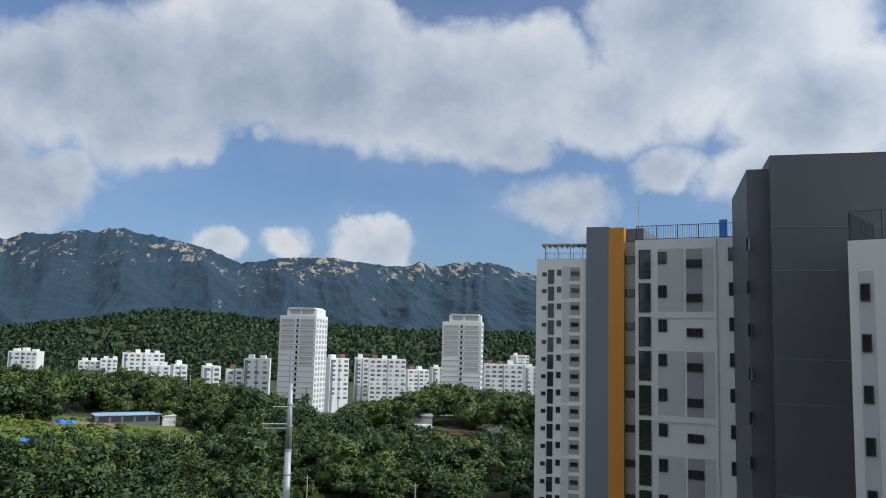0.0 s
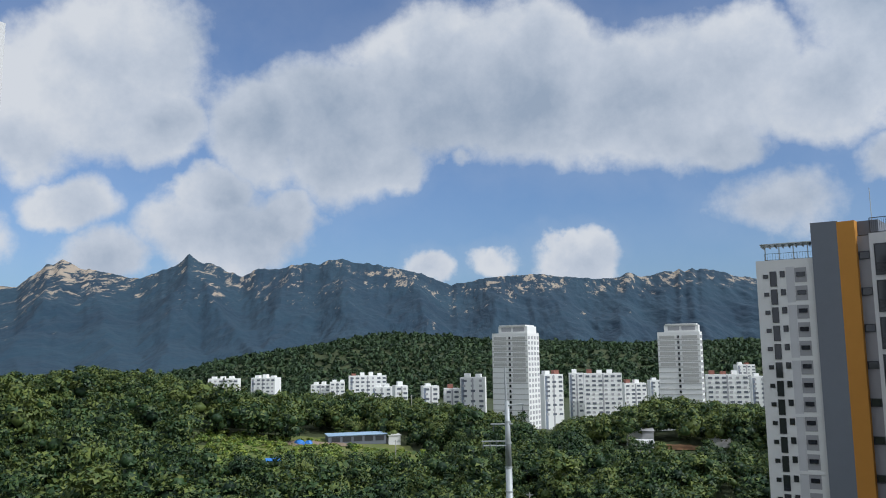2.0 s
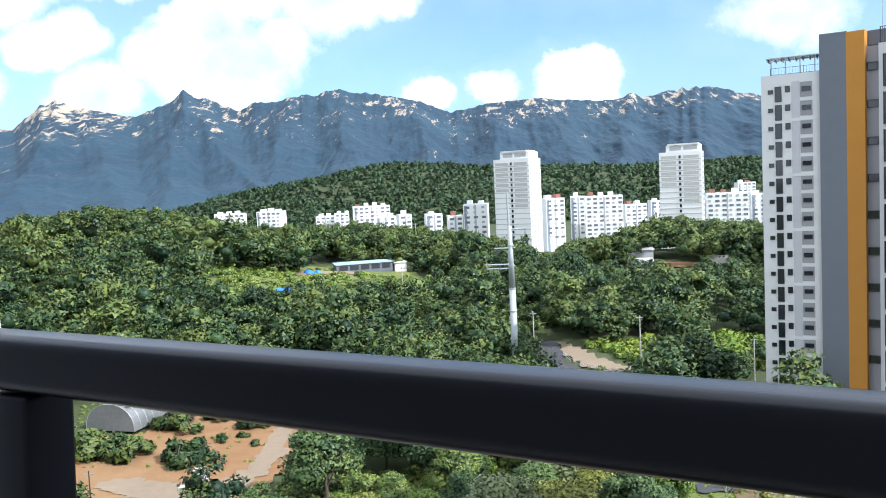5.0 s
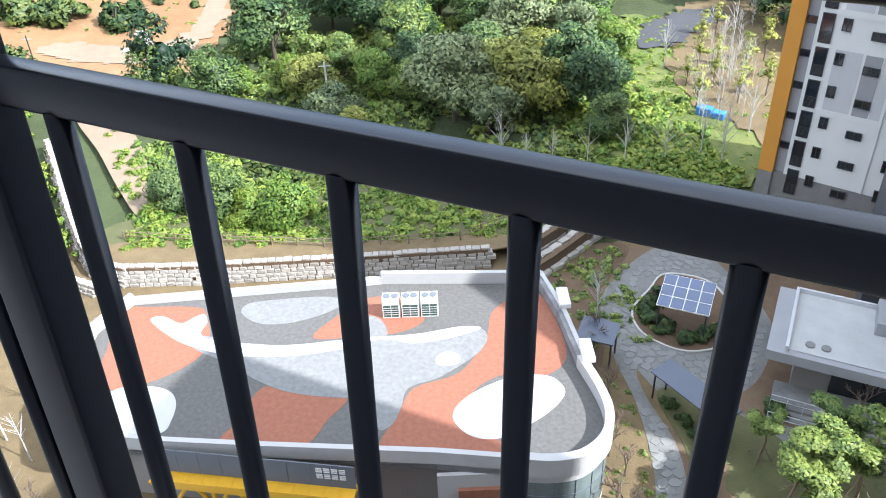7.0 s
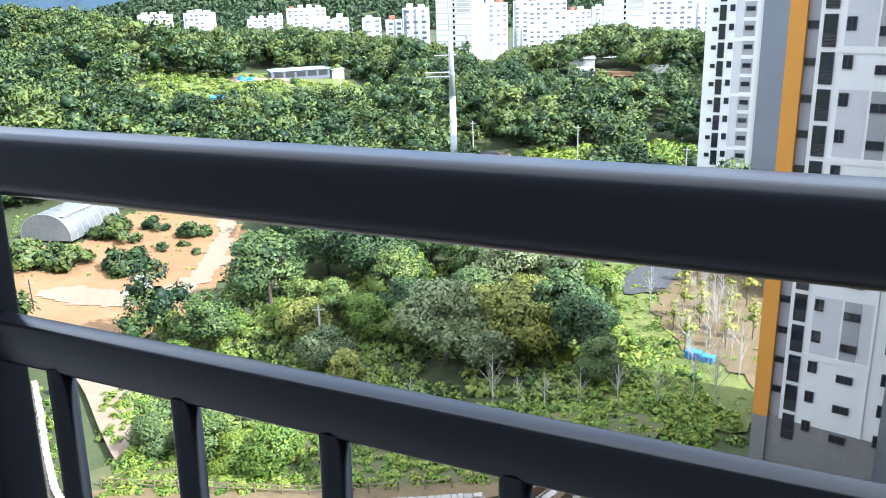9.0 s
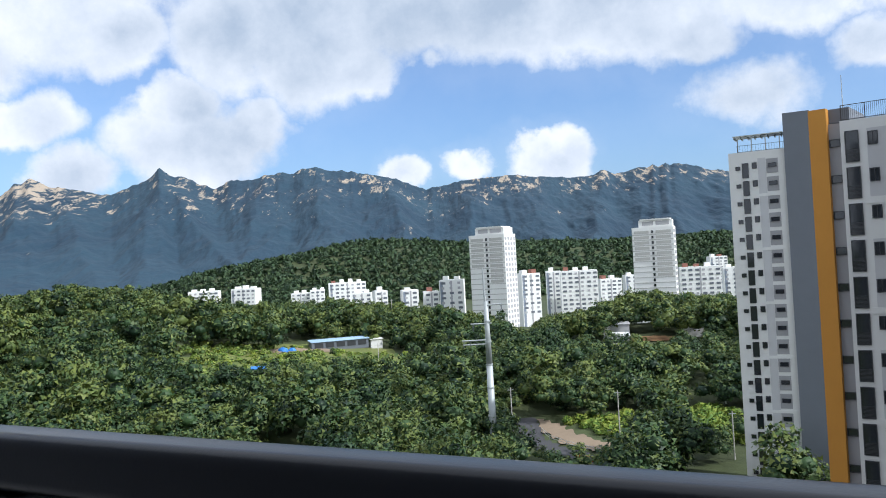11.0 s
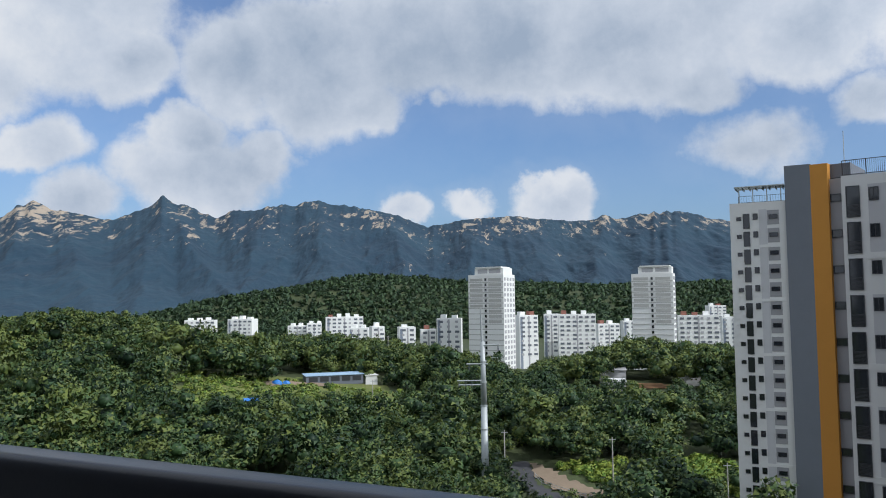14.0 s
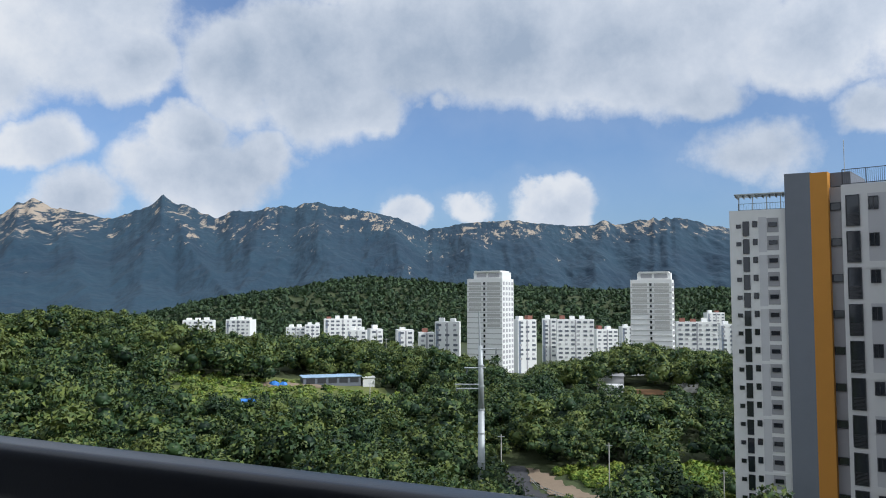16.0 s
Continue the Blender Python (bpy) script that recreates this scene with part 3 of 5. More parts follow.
def left_block():
    o = polar(31.4, 66)
    b = thing("apartment_block", pose(o.x, o.y, 0, 0, 0, 63), "white and grey apartment block with pale yellow bands", "building")
    boxes("wall", M["white"], b, (-24, 0, 0, 13, 0, 67.3))
    boxes("corner_pier", M["white"], b, (-.85, 0, -.25, 0, 0, 67.3))
    boxes("grey_strip", M["brown"], b, (-1.85, -.9, -.02, 0, 0, 65.6))
    boxes("yellow_strip", M["yellow"], b, (-4.5, -3.55, -.05, 0, 54.8, 66))
    boxes("yellow_strip", M["yellow"], b, (-4.5, -3.55, -.05, 0, 31.4, 43.0))
    boxes("grey_strip", M["brown"], b, (-4.5, -3.55, -.05, 0, 43.6, 54.2))
    boxes("grey_strip", M["brown"], b, (-7.5, -4.5, -.03, 0, 0, 54.2), (-7.5, -4.5, -.03, 0, 54.8, 66))
    for z in (19.9, 31.4, 43.05, 54.25, 66.2):
        boxes("white_band", M["white"], b, (-24, -1.85, -.12, 0, z, z + .55))
    w3, w2 = window_mesh(.78, 1.3, pane="glass_light"), window_mesh(1.32, 2.2, pane="glass_light")
    bm = bmesh.new()
    for k in (.1, .95):
        rod(bm, (0, -.3, k), (1.32, -.3, k), .025, seg=6)
    for k in range(12):
        rod(bm, (k * .12, -.3, .1), (k * .12, -.3, .95), .012, seg=5)
    guard = done(bm, "guard_rail", M["frame"])
    for k in range(22):
        z = 63.2 - 2.9 * k
        window(w3, b, -1.75, z + .9, -.02)
        for x in (-3.5, -5.95):
            w = window(w2, b, x, z + .15, -.03)
            tagged(part("guard_rail", guard, None, w), kind="stuff")
    fence(b, -12, .1, -1, .1, 67.3, 1.6, .18)
    fence(b, -1, .1, -1, 8, 67.3, 1.6, .18)
    boxes("pergola_roof", M["steel"], b, (-14, -4.2, .5, 6, 70.2, 70.35))
    boxes("pergola_post", M["steel"], b, *[(x, x + .15, .6, .75, 67.3, 70.2) for x in (-5, -9)])


left_block()


# ---- far towers and town ----
def tower(az, d, w, dep, top, turn, label):
    o = polar(az, d)
    b = thing("apartment_tower", pose(o.x, o.y, 0, 0, 0, turn), label, "building", "far towers")
    boxes("wall", M["far_white"], b, (0, w, 0, dep, -5, top))
    boxes("roof_block", M["far_white"], b, (w * .16, w * .97, 1.5, dep - 2, top + .004, top + 3.6))
    boxes("roof_canopy", M["far_white"], b, (w * .2, w * .93, .6, dep - 3, top + 3.604, top + 4.3))
    # solid grey panels imitate the shade inside the roof storey's openings
    boxes("roof_opening", M["far_grey"], b, (w * .25, w * .52, 1.2, 1.496, top + .8, top + 3.0), (w * .58, w * .9, 1.2, 1.496, top + .8, top + 3.0))
    bm = bmesh.new()
    box(bm, 0, 1.1, -.2, 0, 0, 1.5)
    win = done(bm, "window", M["glass"])
    bm = bmesh.new()
    box(bm, 0, w * .36, -.15, 0, 0, 1.55)
    wide = done(bm, "window_band", M["panel_far"])
    bm = bmesh.new()
    box(bm, 0, .25, 0, dep * .13, 0, 1.7)
    side = done(bm, "window", M["far_grey"])
    for k in range(21):
        z = top - 3.4 - 2.85 * k
        part("window", win, None, b).location = (w * .47, 0, z)
        for x in (.05, .58):
            if k < 6 or (k < 9 and x > .5):
                part("window_band", wide, None, b).location = (w * x, 0, z - .1)
        for j in range(4):
            part("window", side, None, b).location = (w - .1, 1.0 + j * dep / 4, z)
        part("floor_line", me_line(w), None, b).location = (0, 0, z - .9)


LINES = {}


def me_line(w):
    if w not in LINES:
        bm = bmesh.new()
        box(bm, 0, w, -.12, 0, 0, .42)
        LINES[w] = done(bm, "floor_line", M["panel_far"])
    return LINES[w]


tower(-1.36, 450, 21.0, 16, 57.4, -27, "white residential tower with a stepped roof")
tower(-12.6, 450, 21.6, 10, 56.6, -22, "white residential tower with a dark window column")


def town():
    bm = bmesh.new()
    box(bm, 0, 1.6, -.2, 0, 0, 1.3)
    win = done(bm, "window", M["far_grey"])
    bm = bmesh.new()
    box(bm, 0, 2.4, -.2, 0, 0, 1.3)
    dark = done(bm, "window", M["slate"])
    rnd = random.Random(4)
    # azimuth, distance, width, top, turn, roof storey
    for az, d, w, top, turn in ((18.0, 640, 22, 32, 5), (15.2, 660, 20, 32, -10), (8.6, 620, 28, 33, 10), (7.0, 600, 14, 25, 0), (5.4, 520, 8, 28, 15), (3.5, 500, 10, 28, 10),
                                (2.0, 480, 9, 27, 5), (.9, 470, 14, 33.5, -5), (-4.9, 520, 13, 34, 20), (-6.6, 560, 10, 34, -5), (-7.6, 540, 24, 34, -5), (-10.3, 600, 16, 26, 8),
                                (-15.6, 520, 24, 33, -12), (-18.4, 560, 14, 31, -12), (-17.6, 800, 16, 37, 0), (-19.5, 780, 16, 37, 5), (11.2, 700, 16, 25, 0), (9.9, 690, 12, 27, 8), (-12.0, 640, 14, 27, 0)):
        o = polar(az, d)
        b = thing("apartment_building", pose(o.x, o.y, 0, 0, 0, turn), "white mid-rise apartment building in the town", "building", "town houses")
        boxes("wall", M["far_white"], b, (0, w, 0, 12, -5, top))
        for x in np.arange(2, w - 3, 6.5):
            boxes("roof_block", M["far_white"] if rnd.random() < .85 else M["red_tile"], b, (x, x + 3.2, 3, 8, top + .004, top + rnd.uniform(1.4, 2.6)))
        if rnd.random() < .5:
            boxes("side_panel", M["blue_grey"], b, (w * .04, w * .04 + 1.6, -.1, 0, -4, top - 1))
        boxes("side_panel", M["far_grey"], b, (w * .5 - .5, w * .5 + .5, -.12, 0, -4, top - .6))
        n = int(w / 3.6)
        for k in range(9):
            for j in range(n):
                part("window", dark if rnd.random() < .7 else win, None, b).location = ((j + .28) * w / n, 0, top - 2.6 - 2.85 * k)


town()


# ---- the steel power pole ----
def power_pole():
    b = thing("power_pole", pose(6.6, 159.9, 0), "tall pale tubular steel power pole with cross-arms", "pole")
    bm = bmesh.new()
    rod(bm, (0, 0, 0), (-.1, 0, 22), .78, .62, 20)
    rod(bm, (-.1, 0, 22), (-.2, 0, 34.5), .62, .42, 20)
    part("shaft", bm, M["steel"], b, smooth=True)
    bm = bmesh.new()
    rod(bm, (-.3, 0, 34.3), (-.5, 0, 41.1), .24, .12, 12)
    part("mast", bm, M["steel"], b)
    for z in (12, 17.5, 22, 26.5, 30.5):
        bm = bmesh.new()
        rod(bm, (-.1, 0, z), (-.1, 0, z + .3), .86 - z * .008, seg=20)
        part("collar", bm, M["steel"], b)
    for x0, x1, z in ((-.3, 3.0, 33.8), (-3.4, .8, 30.2), (-5.2, -.2, 27.0), (-5.0, -.2, 26.2)):
        bm = bmesh.new()
        rod(bm, (x0, -.3, z), (x1, -.3, z + (.15 if x1 > 1 else 0)), .13, seg=8)
        part("cross_arm", bm, M["steel"], b)
    for x in (-4.9, -3.6, -2.4, -2.9, 2.8):
        bm = bmesh.new()
        z = 27.0 if x < -2.3 and x != -2.9 else (33.9 if x > 0 else 30.2)
        for k in range(5):
            rod(bm, (x, -.3, z - .25 - k * .22), (x, -.3, z - .38 - k * .22), .16, .10, 8)
        part("insulator", bm, M["slate"], b)


power_pole()


# ---- trees ----
def crown(rnd, lobes, leaves, size, R=3.6, H=5.0, flat=1.0, cores=None):
    """Leaf-clump triangles over several lobes round a core whose dark tone imitates inner shade. Returns verts,
    triangles, tone and normals.
    """
    ctr = []
    big = .40 if lobes < 9 else .27
    for k in range(lobes):
        a = rnd.uniform(0, 6.283)
        q = math.sqrt(rnd.random()) * (.72 if lobes < 9 else .86)
        h = rnd.random()
        rr = R * (big + .22 * rnd.random()) * (1.05 - .35 * h)
        ctr.append((q * R * math.cos(a) * (1.1 - .6 * h), q * R * math.sin(a) * (1.1 - .6 * h), H * (.2 + .8 * h) * flat, rr))
    g = np.random.RandomState(rnd.randint(0, 99999))
    c = np.array(ctr)
    lobe_tone = g.uniform(-.12, .12, lobes)
    w = c[:, 3] ** 2
    pick = g.choice(lobes, leaves, p=w / w.sum())
    d = g.normal(size=(leaves, 3))
    d[:, 2] = d[:, 2] * .9 + .3
    d /= np.linalg.norm(d, axis=1)[:, None]
    depth = g.uniform(.62, 1.16, (leaves, 1))
    p = c[pick, :3] + d * c[pick, 3:4] * depth * [1, 1, .7]
    nrm = d * .45 + [0, 0, .55] + g.normal(size=(leaves, 3)) * .5
    nrm /= np.linalg.norm(nrm, axis=1)[:, None]
    t1 = np.cross(nrm, g.normal(size=(leaves, 3)))
    t1 /= np.linalg.norm(t1, axis=1)[:, None]
    t2 = np.cross(nrm, t1)
    s = size * g.uniform(.5, 1.4, (leaves, 1))
    q = np.stack([p - t1 * s - t2 * s * .5, p + t1 * s * g.uniform(.5, 1.1, (leaves, 1)) - t2 * s * .4, p + t2 * s * g.uniform(.7, 1.2, (leaves, 1)) + t1 * s * g.uniform(-.5, .5, (leaves, 1))], 1)
    V, F = [q.reshape(-1, 3)], [np.arange(leaves * 3).reshape(-1, 3)]
    # besides random tone, light is painted in: darker inside, lighter outward and upward
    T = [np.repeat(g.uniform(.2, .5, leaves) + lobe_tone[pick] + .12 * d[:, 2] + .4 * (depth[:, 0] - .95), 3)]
    dome = (p - [0, 0, H * .3 * flat]) / [R, R, H * .8]
    soft = dome * 1.05 + d * .3 + nrm * .3 + [0, 0, .05]
    N = [np.repeat(soft / np.linalg.norm(soft, axis=1)[:, None], 3, axis=0)]
    n, m = leaves * 3, 7
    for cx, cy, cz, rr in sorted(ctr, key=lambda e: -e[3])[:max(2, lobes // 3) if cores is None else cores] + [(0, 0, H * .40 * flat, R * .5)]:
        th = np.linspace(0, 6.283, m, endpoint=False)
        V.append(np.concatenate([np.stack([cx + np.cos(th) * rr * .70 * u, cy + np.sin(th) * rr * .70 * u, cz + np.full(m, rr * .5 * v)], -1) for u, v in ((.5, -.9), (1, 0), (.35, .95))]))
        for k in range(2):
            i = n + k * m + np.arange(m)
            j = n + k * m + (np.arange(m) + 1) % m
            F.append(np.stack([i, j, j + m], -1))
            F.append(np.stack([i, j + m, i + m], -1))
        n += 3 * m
        # near-black cores imitate the shade between the leaves
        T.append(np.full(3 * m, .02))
        o = V[-1] - [cx, cy, cz]
        N.append(o / np.linalg.norm(o, axis=1)[:, None])
    return np.concatenate(V), np.concatenate(F), np.concatenate(T), np.concatenate(N)


def scatter(name, templates, places, material, label):
    """places: x, y, z, scale, turn, tone. Joined into one mesh."""
    g = np.random.RandomState(7)
    V, F, T, N, n = [], [], [], [], 0
    for k, (x, y, z, s, tn) in enumerate(places):
        v, f, t, m = templates[k % len(templates)]
        a = g.uniform(0, 6.283)
        c, sn = math.cos(a) * s, math.sin(a) * s
        V.append(np.stack([v[:, 0] * c - v[:, 1] * sn + x, v[:, 0] * sn + v[:, 1] * c + y, v[:, 2] * s * g.uniform(.85, 1.2) + z], -1))
        N.append(np.stack([(m[:, 0] * c - m[:, 1] * sn) / s, (m[:, 0] * sn + m[:, 1] * c) / s, m[:, 2]], -1))
        F.append(f + n)
        T.append(t + tn)
        n += len(v)
    ob = new(name, from_arrays(name, np.concatenate(V), np.concatenate(F), material, np.concatenate(T), normals=np.concatenate(N)))
    return tagged(ob, label, "woods", kind="stuff")


# open places in the woods: centre, half sizes
OPEN = [(-38, 264, 26, 9), (-56, 238, 20, 18), (-24, 246, 12, 16), (-50, 122, 26, 30), (-36, 150, 9, 20), (-66, 142, 14, 14), (34, 100, 16, 26), (17, 176, 7, 14), (27, 157, 11, 16), (70, 285, 17, 6), (44, 172, 24, 14), (40, 130, 10, 12)]
AVOID = [(33, 68, 9), (46, 58, 16), (54, 138, 14), (62, 145, 16), (-40, 62, 14), (-50, 40, 22), (108, 96, 22)]


def is_open(x, y):
    for cx, cy, a, b in OPEN:
        if ((x - cx) / a) ** 2 + ((y - cy) / b) ** 2 < 1:
            return True
    return any((x - cx) ** 2 + (y - cy) ** 2 < r * r for cx, cy, r in AVOID)


def woods():
    rnd = random.Random(11)
    far_t = [crown(rnd, 12, 400, .37, R=rnd.uniform(3.6, 4.8), H=rnd.uniform(4, 6.5)) for _ in range(7)]
    way_t = [crown(rnd, 14, 620, .30, R=rnd.uniform(3.4, 4.6), H=rnd.uniform(4, 6)) for _ in range(7)]
    mid_t = [crown(rnd, 16, 1050, .235, R=rnd.uniform(3.4, 4.4), H=rnd.uniform(4, 6)) for _ in range(6)]
    mid, way, far = [], [], []
    tries = 0
    taken = []
    while tries < 9000:
        tries += 1
        az = rnd.uniform(-34, 40)
        d = math.sqrt(rnd.uniform(100 ** 2, 415 ** 2))
        p = polar(az, d)
        if is_open(p.x, p.y) or p.y < 66 or (d < 125 and -33 < p.x < 30):
            continue
        s = .8 + 1.25 * rnd.random() ** 1.5
        gap = 3.9 * s
        if any((p.x - q[0]) ** 2 + (p.y - q[1]) ** 2 < gap * gap for q in taken[-900:]):
            continue
        g = float(ground_z(p.x, p.y))
        # lower growth on the slope below the sheds and houses, tall woods behind them
        if 1 < az < 19 and 170 < d < 262:
            s = min(s, (42 - d * .104 - g) / 8.5)
        if -11.5 < az < -4.5 and 120 < d < 160:
            s = min(s, (42 - d * .235 - g) / 8.5)
        if -20 < az < -7 and 190 < d < 284:
            s = min(s, (42 - d * .1 - g) / 8.5)
        edge = float(np.interp(az, [-20, -16, -12.4, -9, -6, -5.2, -4.2, -3.4, 0, 5, 9, 15, 21, 25, 31, 40], [-3.1, -2.9, -2.5, -3.6, -4.1, -4.9, -5.1, -4.0, -3.2, -2.4, -2.1, -2.0, -.6, -.15, -.7, -.7]))
        if d > 140:
            s = min(s, (42 + d * math.tan(radians(edge)) - g) / 7.8)
        if s < .3:
            continue
        taken.append((p.x, p.y))
        z = g + .8 * s + rnd.uniform(-.5, 3.2)
        if d > 285:
            z = max(g, 42 + d * math.tan(radians(edge)) - 7.0 * s - rnd.uniform(-1.2, 3))
        tone = rnd.gauss(.0, .15) + .25 * (float(value_noise(np.array(p.x * .03), np.array(p.y * .03), 2)) - .5)
        (mid if d < 165 else way if d < 270 else far).append((p.x, p.y, z, s, tone))
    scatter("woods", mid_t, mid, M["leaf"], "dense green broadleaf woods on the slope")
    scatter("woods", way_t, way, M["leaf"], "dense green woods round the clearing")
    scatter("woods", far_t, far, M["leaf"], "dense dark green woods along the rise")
    hill_t = [crown(rnd, 3, 24, 1.35, R=3.6, H=4, cores=0) for _ in range(5)]
    pl = []
    for k in range(9000):
        az, d = rnd.uniform(-27, 33), rnd.uniform(860, 1420)
        p = polar(az, d)
        z = float(hill_z(np.array(az), np.array(d), np.array(p.x), np.array(p.y)))
        if z > 3:
            pl.append((p.x, p.y, z - 1, rnd.uniform(1.2, 2.0), rnd.gauss(.1, .12)))
    scatter("far_woods", hill_t, pl, M["leaf_far"], "far dense woods covering the low hill")



woods()


# ---- the library with the painted roof terrace ----
def curve_points(pts, steps=5):
    """A smooth closed line through the points."""
    out, n = [], len(pts)
    for i in range(n):
        p0, p1, p2, p3 = (Vector(pts[(i + k - 1) % n]) for k in range(4))
        for s in range(steps):
            t = s / steps
            out.append(.5 * ((2 * p1) + (p2 - p0) * t + (2 * p0 - 5 * p1 + 4 * p2 - p3) * t * t + (3 * p1 - p0 - 3 * p2 + p3) * t ** 3))
    return out


def open_curve(pts, steps=5):
    """A smooth open line through the points."""
    P = [pts[0], *pts, pts[-1]]
    out = []
    for i in range(len(pts) - 1):
        p0, p1, p2, p3 = (Vector(P[i + k]) for k in range(4))
        for s in range(steps):
            t = s / steps
            out.append(.5 * ((2 * p1) + (p2 - p0) * t + (2 * p0 - 5 * p1 + 4 * p2 - p3) * t * t + (3 * p1 - p0 - 3 * p2 + p3) * t ** 3))
    return out + [Vector(pts[-1])]


def slab(pts, z0, z1):
    """A flat plate with this outline."""
    bm = bmesh.new()
    f = bm.faces.new([bm.verts.new((p[0], p[1], z0)) for p in pts])
    if f.normal.z < 0 or sum((pts[i][0] * pts[(i + 1) % len(pts)][1] - pts[(i + 1) % len(pts)][0] * pts[i][1]) for i in range(len(pts))) < 0:
        f.normal_flip()
    r = bmesh.ops.extrude_face_region(bm, geom=[f])
    for v in [g for g in r["geom"] if isinstance(g, bmesh.types.BMVert)]:
        v.co.z = z1
    bmesh.ops.recalc_face_normals(bm, faces=bm.faces[:])
    bmesh.ops.triangulate(bm, faces=[f for f in bm.faces if len(f.verts) > 4])
    return bm


def wall_strip(pts, inward, z0, z1, closed=False):
    """A wall of even thickness along an open line; inward > 0 thickens to the left of its run."""
    bm = bmesh.new()
    P = [Vector((p[0], p[1])) for p in pts]
    n = len(P)
    rows_ = []
    for i, p in enumerate(P):
        a, b = (P[i - 1] if i or closed else p), (P[(i + 1) % n] if i < n - 1 or closed else p)
        d = (b - a).normalized()
        q = p + Vector((-d.y, d.x)) * inward
        rows_.append([bm.verts.new((c.x, c.y, z)) for c, z in ((p, z0), (p, z1), (q, z1), (q, z0))])
    for i in range(n if closed else n - 1):
        a, b = rows_[i], rows_[(i + 1) % n]
        for k in range(4):
            bm.faces.new((a[k], b[k], b[(k + 1) % 4], a[(k + 1) % 4]))
    if not closed:
        bm.faces.new(rows_[0])
        bm.faces.new(rows_[-1])
    bmesh.ops.recalc_face_normals(bm, faces=bm.faces[:])
    return bm


M.update(
    rubber_grey=mat("grey_rubber_floor", (.118, .113, .106), .95, 0, .25, 28, .4, 40),
    rubber_orange=mat("orange_rubber_floor", (.28, .112, .068), .95, 0, .18, 25, .3, 40),
    rubber_pale=mat("pale_rubber_floor", (.205, .205, .20), .95, 0, .22, 26, .4, 40),
    rubber_white=mat("white_rubber_floor", (.50, .49, .475), .9, 0, .05, 2, .2, 40),
    yellow_steel=mat("yellow_painted_steel", (.72, .40, .02), .5, 0, .08, 2),
    parapet=mat("pale_stone_cladding", (.45, .44, .43), .8, 0, .08, 1.5, .15, 10),
    pebble=mat("pebble_dash", (.20, .20, .205), .95, 0, .45, 9, .6, 30),
    stone=mat("granite_blocks", (.36, .33, .29), .9, 0, .3, 2, .5, 8, per=.6),
    white_paving=mat("white_paving", (.55, .545, .53), .85, 0, .1, 2, .2, 9),
    terrazzo=mat("dark_patterned_paving", (.05, .045, .045), .8, 0, .3, 4, 0, 1, color2=(.32, .29, .27)),
    flag=mat("grey_flagstone", (.20, .20, .19), .85, 0, .18, 3, .4, 9, per=.7),
    mulch=mat("brown_mulch", (.105, .066, .04), .95, 0, .3, 1.2, .8, 9, color2=(.17, .12, .07)),
    # sky reflection is put into this glass as a paler base colour
    lime_glass=mat("sky_reflection_toned_glass", (.16, .20, .20), .05, 0, .4, .8, spec=.9),
    paving=mat("pale_paving", (.17, .165, .155), .85, 0, .3, 3, .3, 9),
    red_floor=mat("red_painted_floor", (.42, .03, .025), .85, 0, .15, 2),
    solar=mat("solar_cells", (.04, .07, .16), .12, 0, .15, 3, spec=.9),
    canopy_blue=mat("blue_sheet_roof", (.045, .06, .10), .25, 0, .1, 2, spec=.8),
    membrane=mat("pale_roof_membrane", (.42, .42, .41), .8, 0, .12, .8, .1, 5),
    film=mat("greenhouse_film", (.17, .178, .178), .35, 0, .25, 1.5),
    log=mat("weathered_log", (.20, .15, .10), .9, 0, .25, 4),
    hedge_soil=mat("brown_planting_soil", (.115, .075, .044), .95, 0, .3, .8, .5, 6),
    straw=mat("dry_straw_ground", (.145, .105, .052), .95, 0, .3, .8, .6, 6),
    green_cloth=mat("green_parasol_cloth", (.03, .30, .17), .8, 0, .1, 2),
    white_box=mat("white_enamel", (.72, .72, .70), .45, 0, .05, 2),
    grille=mat("dark_green_grille", (.04, .07, .055), .6, 0, .2, 5),
    orange_plastic=mat("orange_plastic", (.70, .12, .03), .5, 0, .1, 2),
)

ROOF = [(-25.3, 39.6), (-23.2, 34.6), (-17, 33.5), (-11.2, 32.8), (-.9, 31.7), (3.6, 31.0), (5.5, 30.7), (7.5, 31.0), (9.1, 32.4), (9.7, 34.4), (9.5, 36.6), (8.8, 39.4),
        (8.2, 44.1), (7.1, 48.8), (-4.8, 49.6), (-23.4, 48.4), (-25.2, 45.0)]


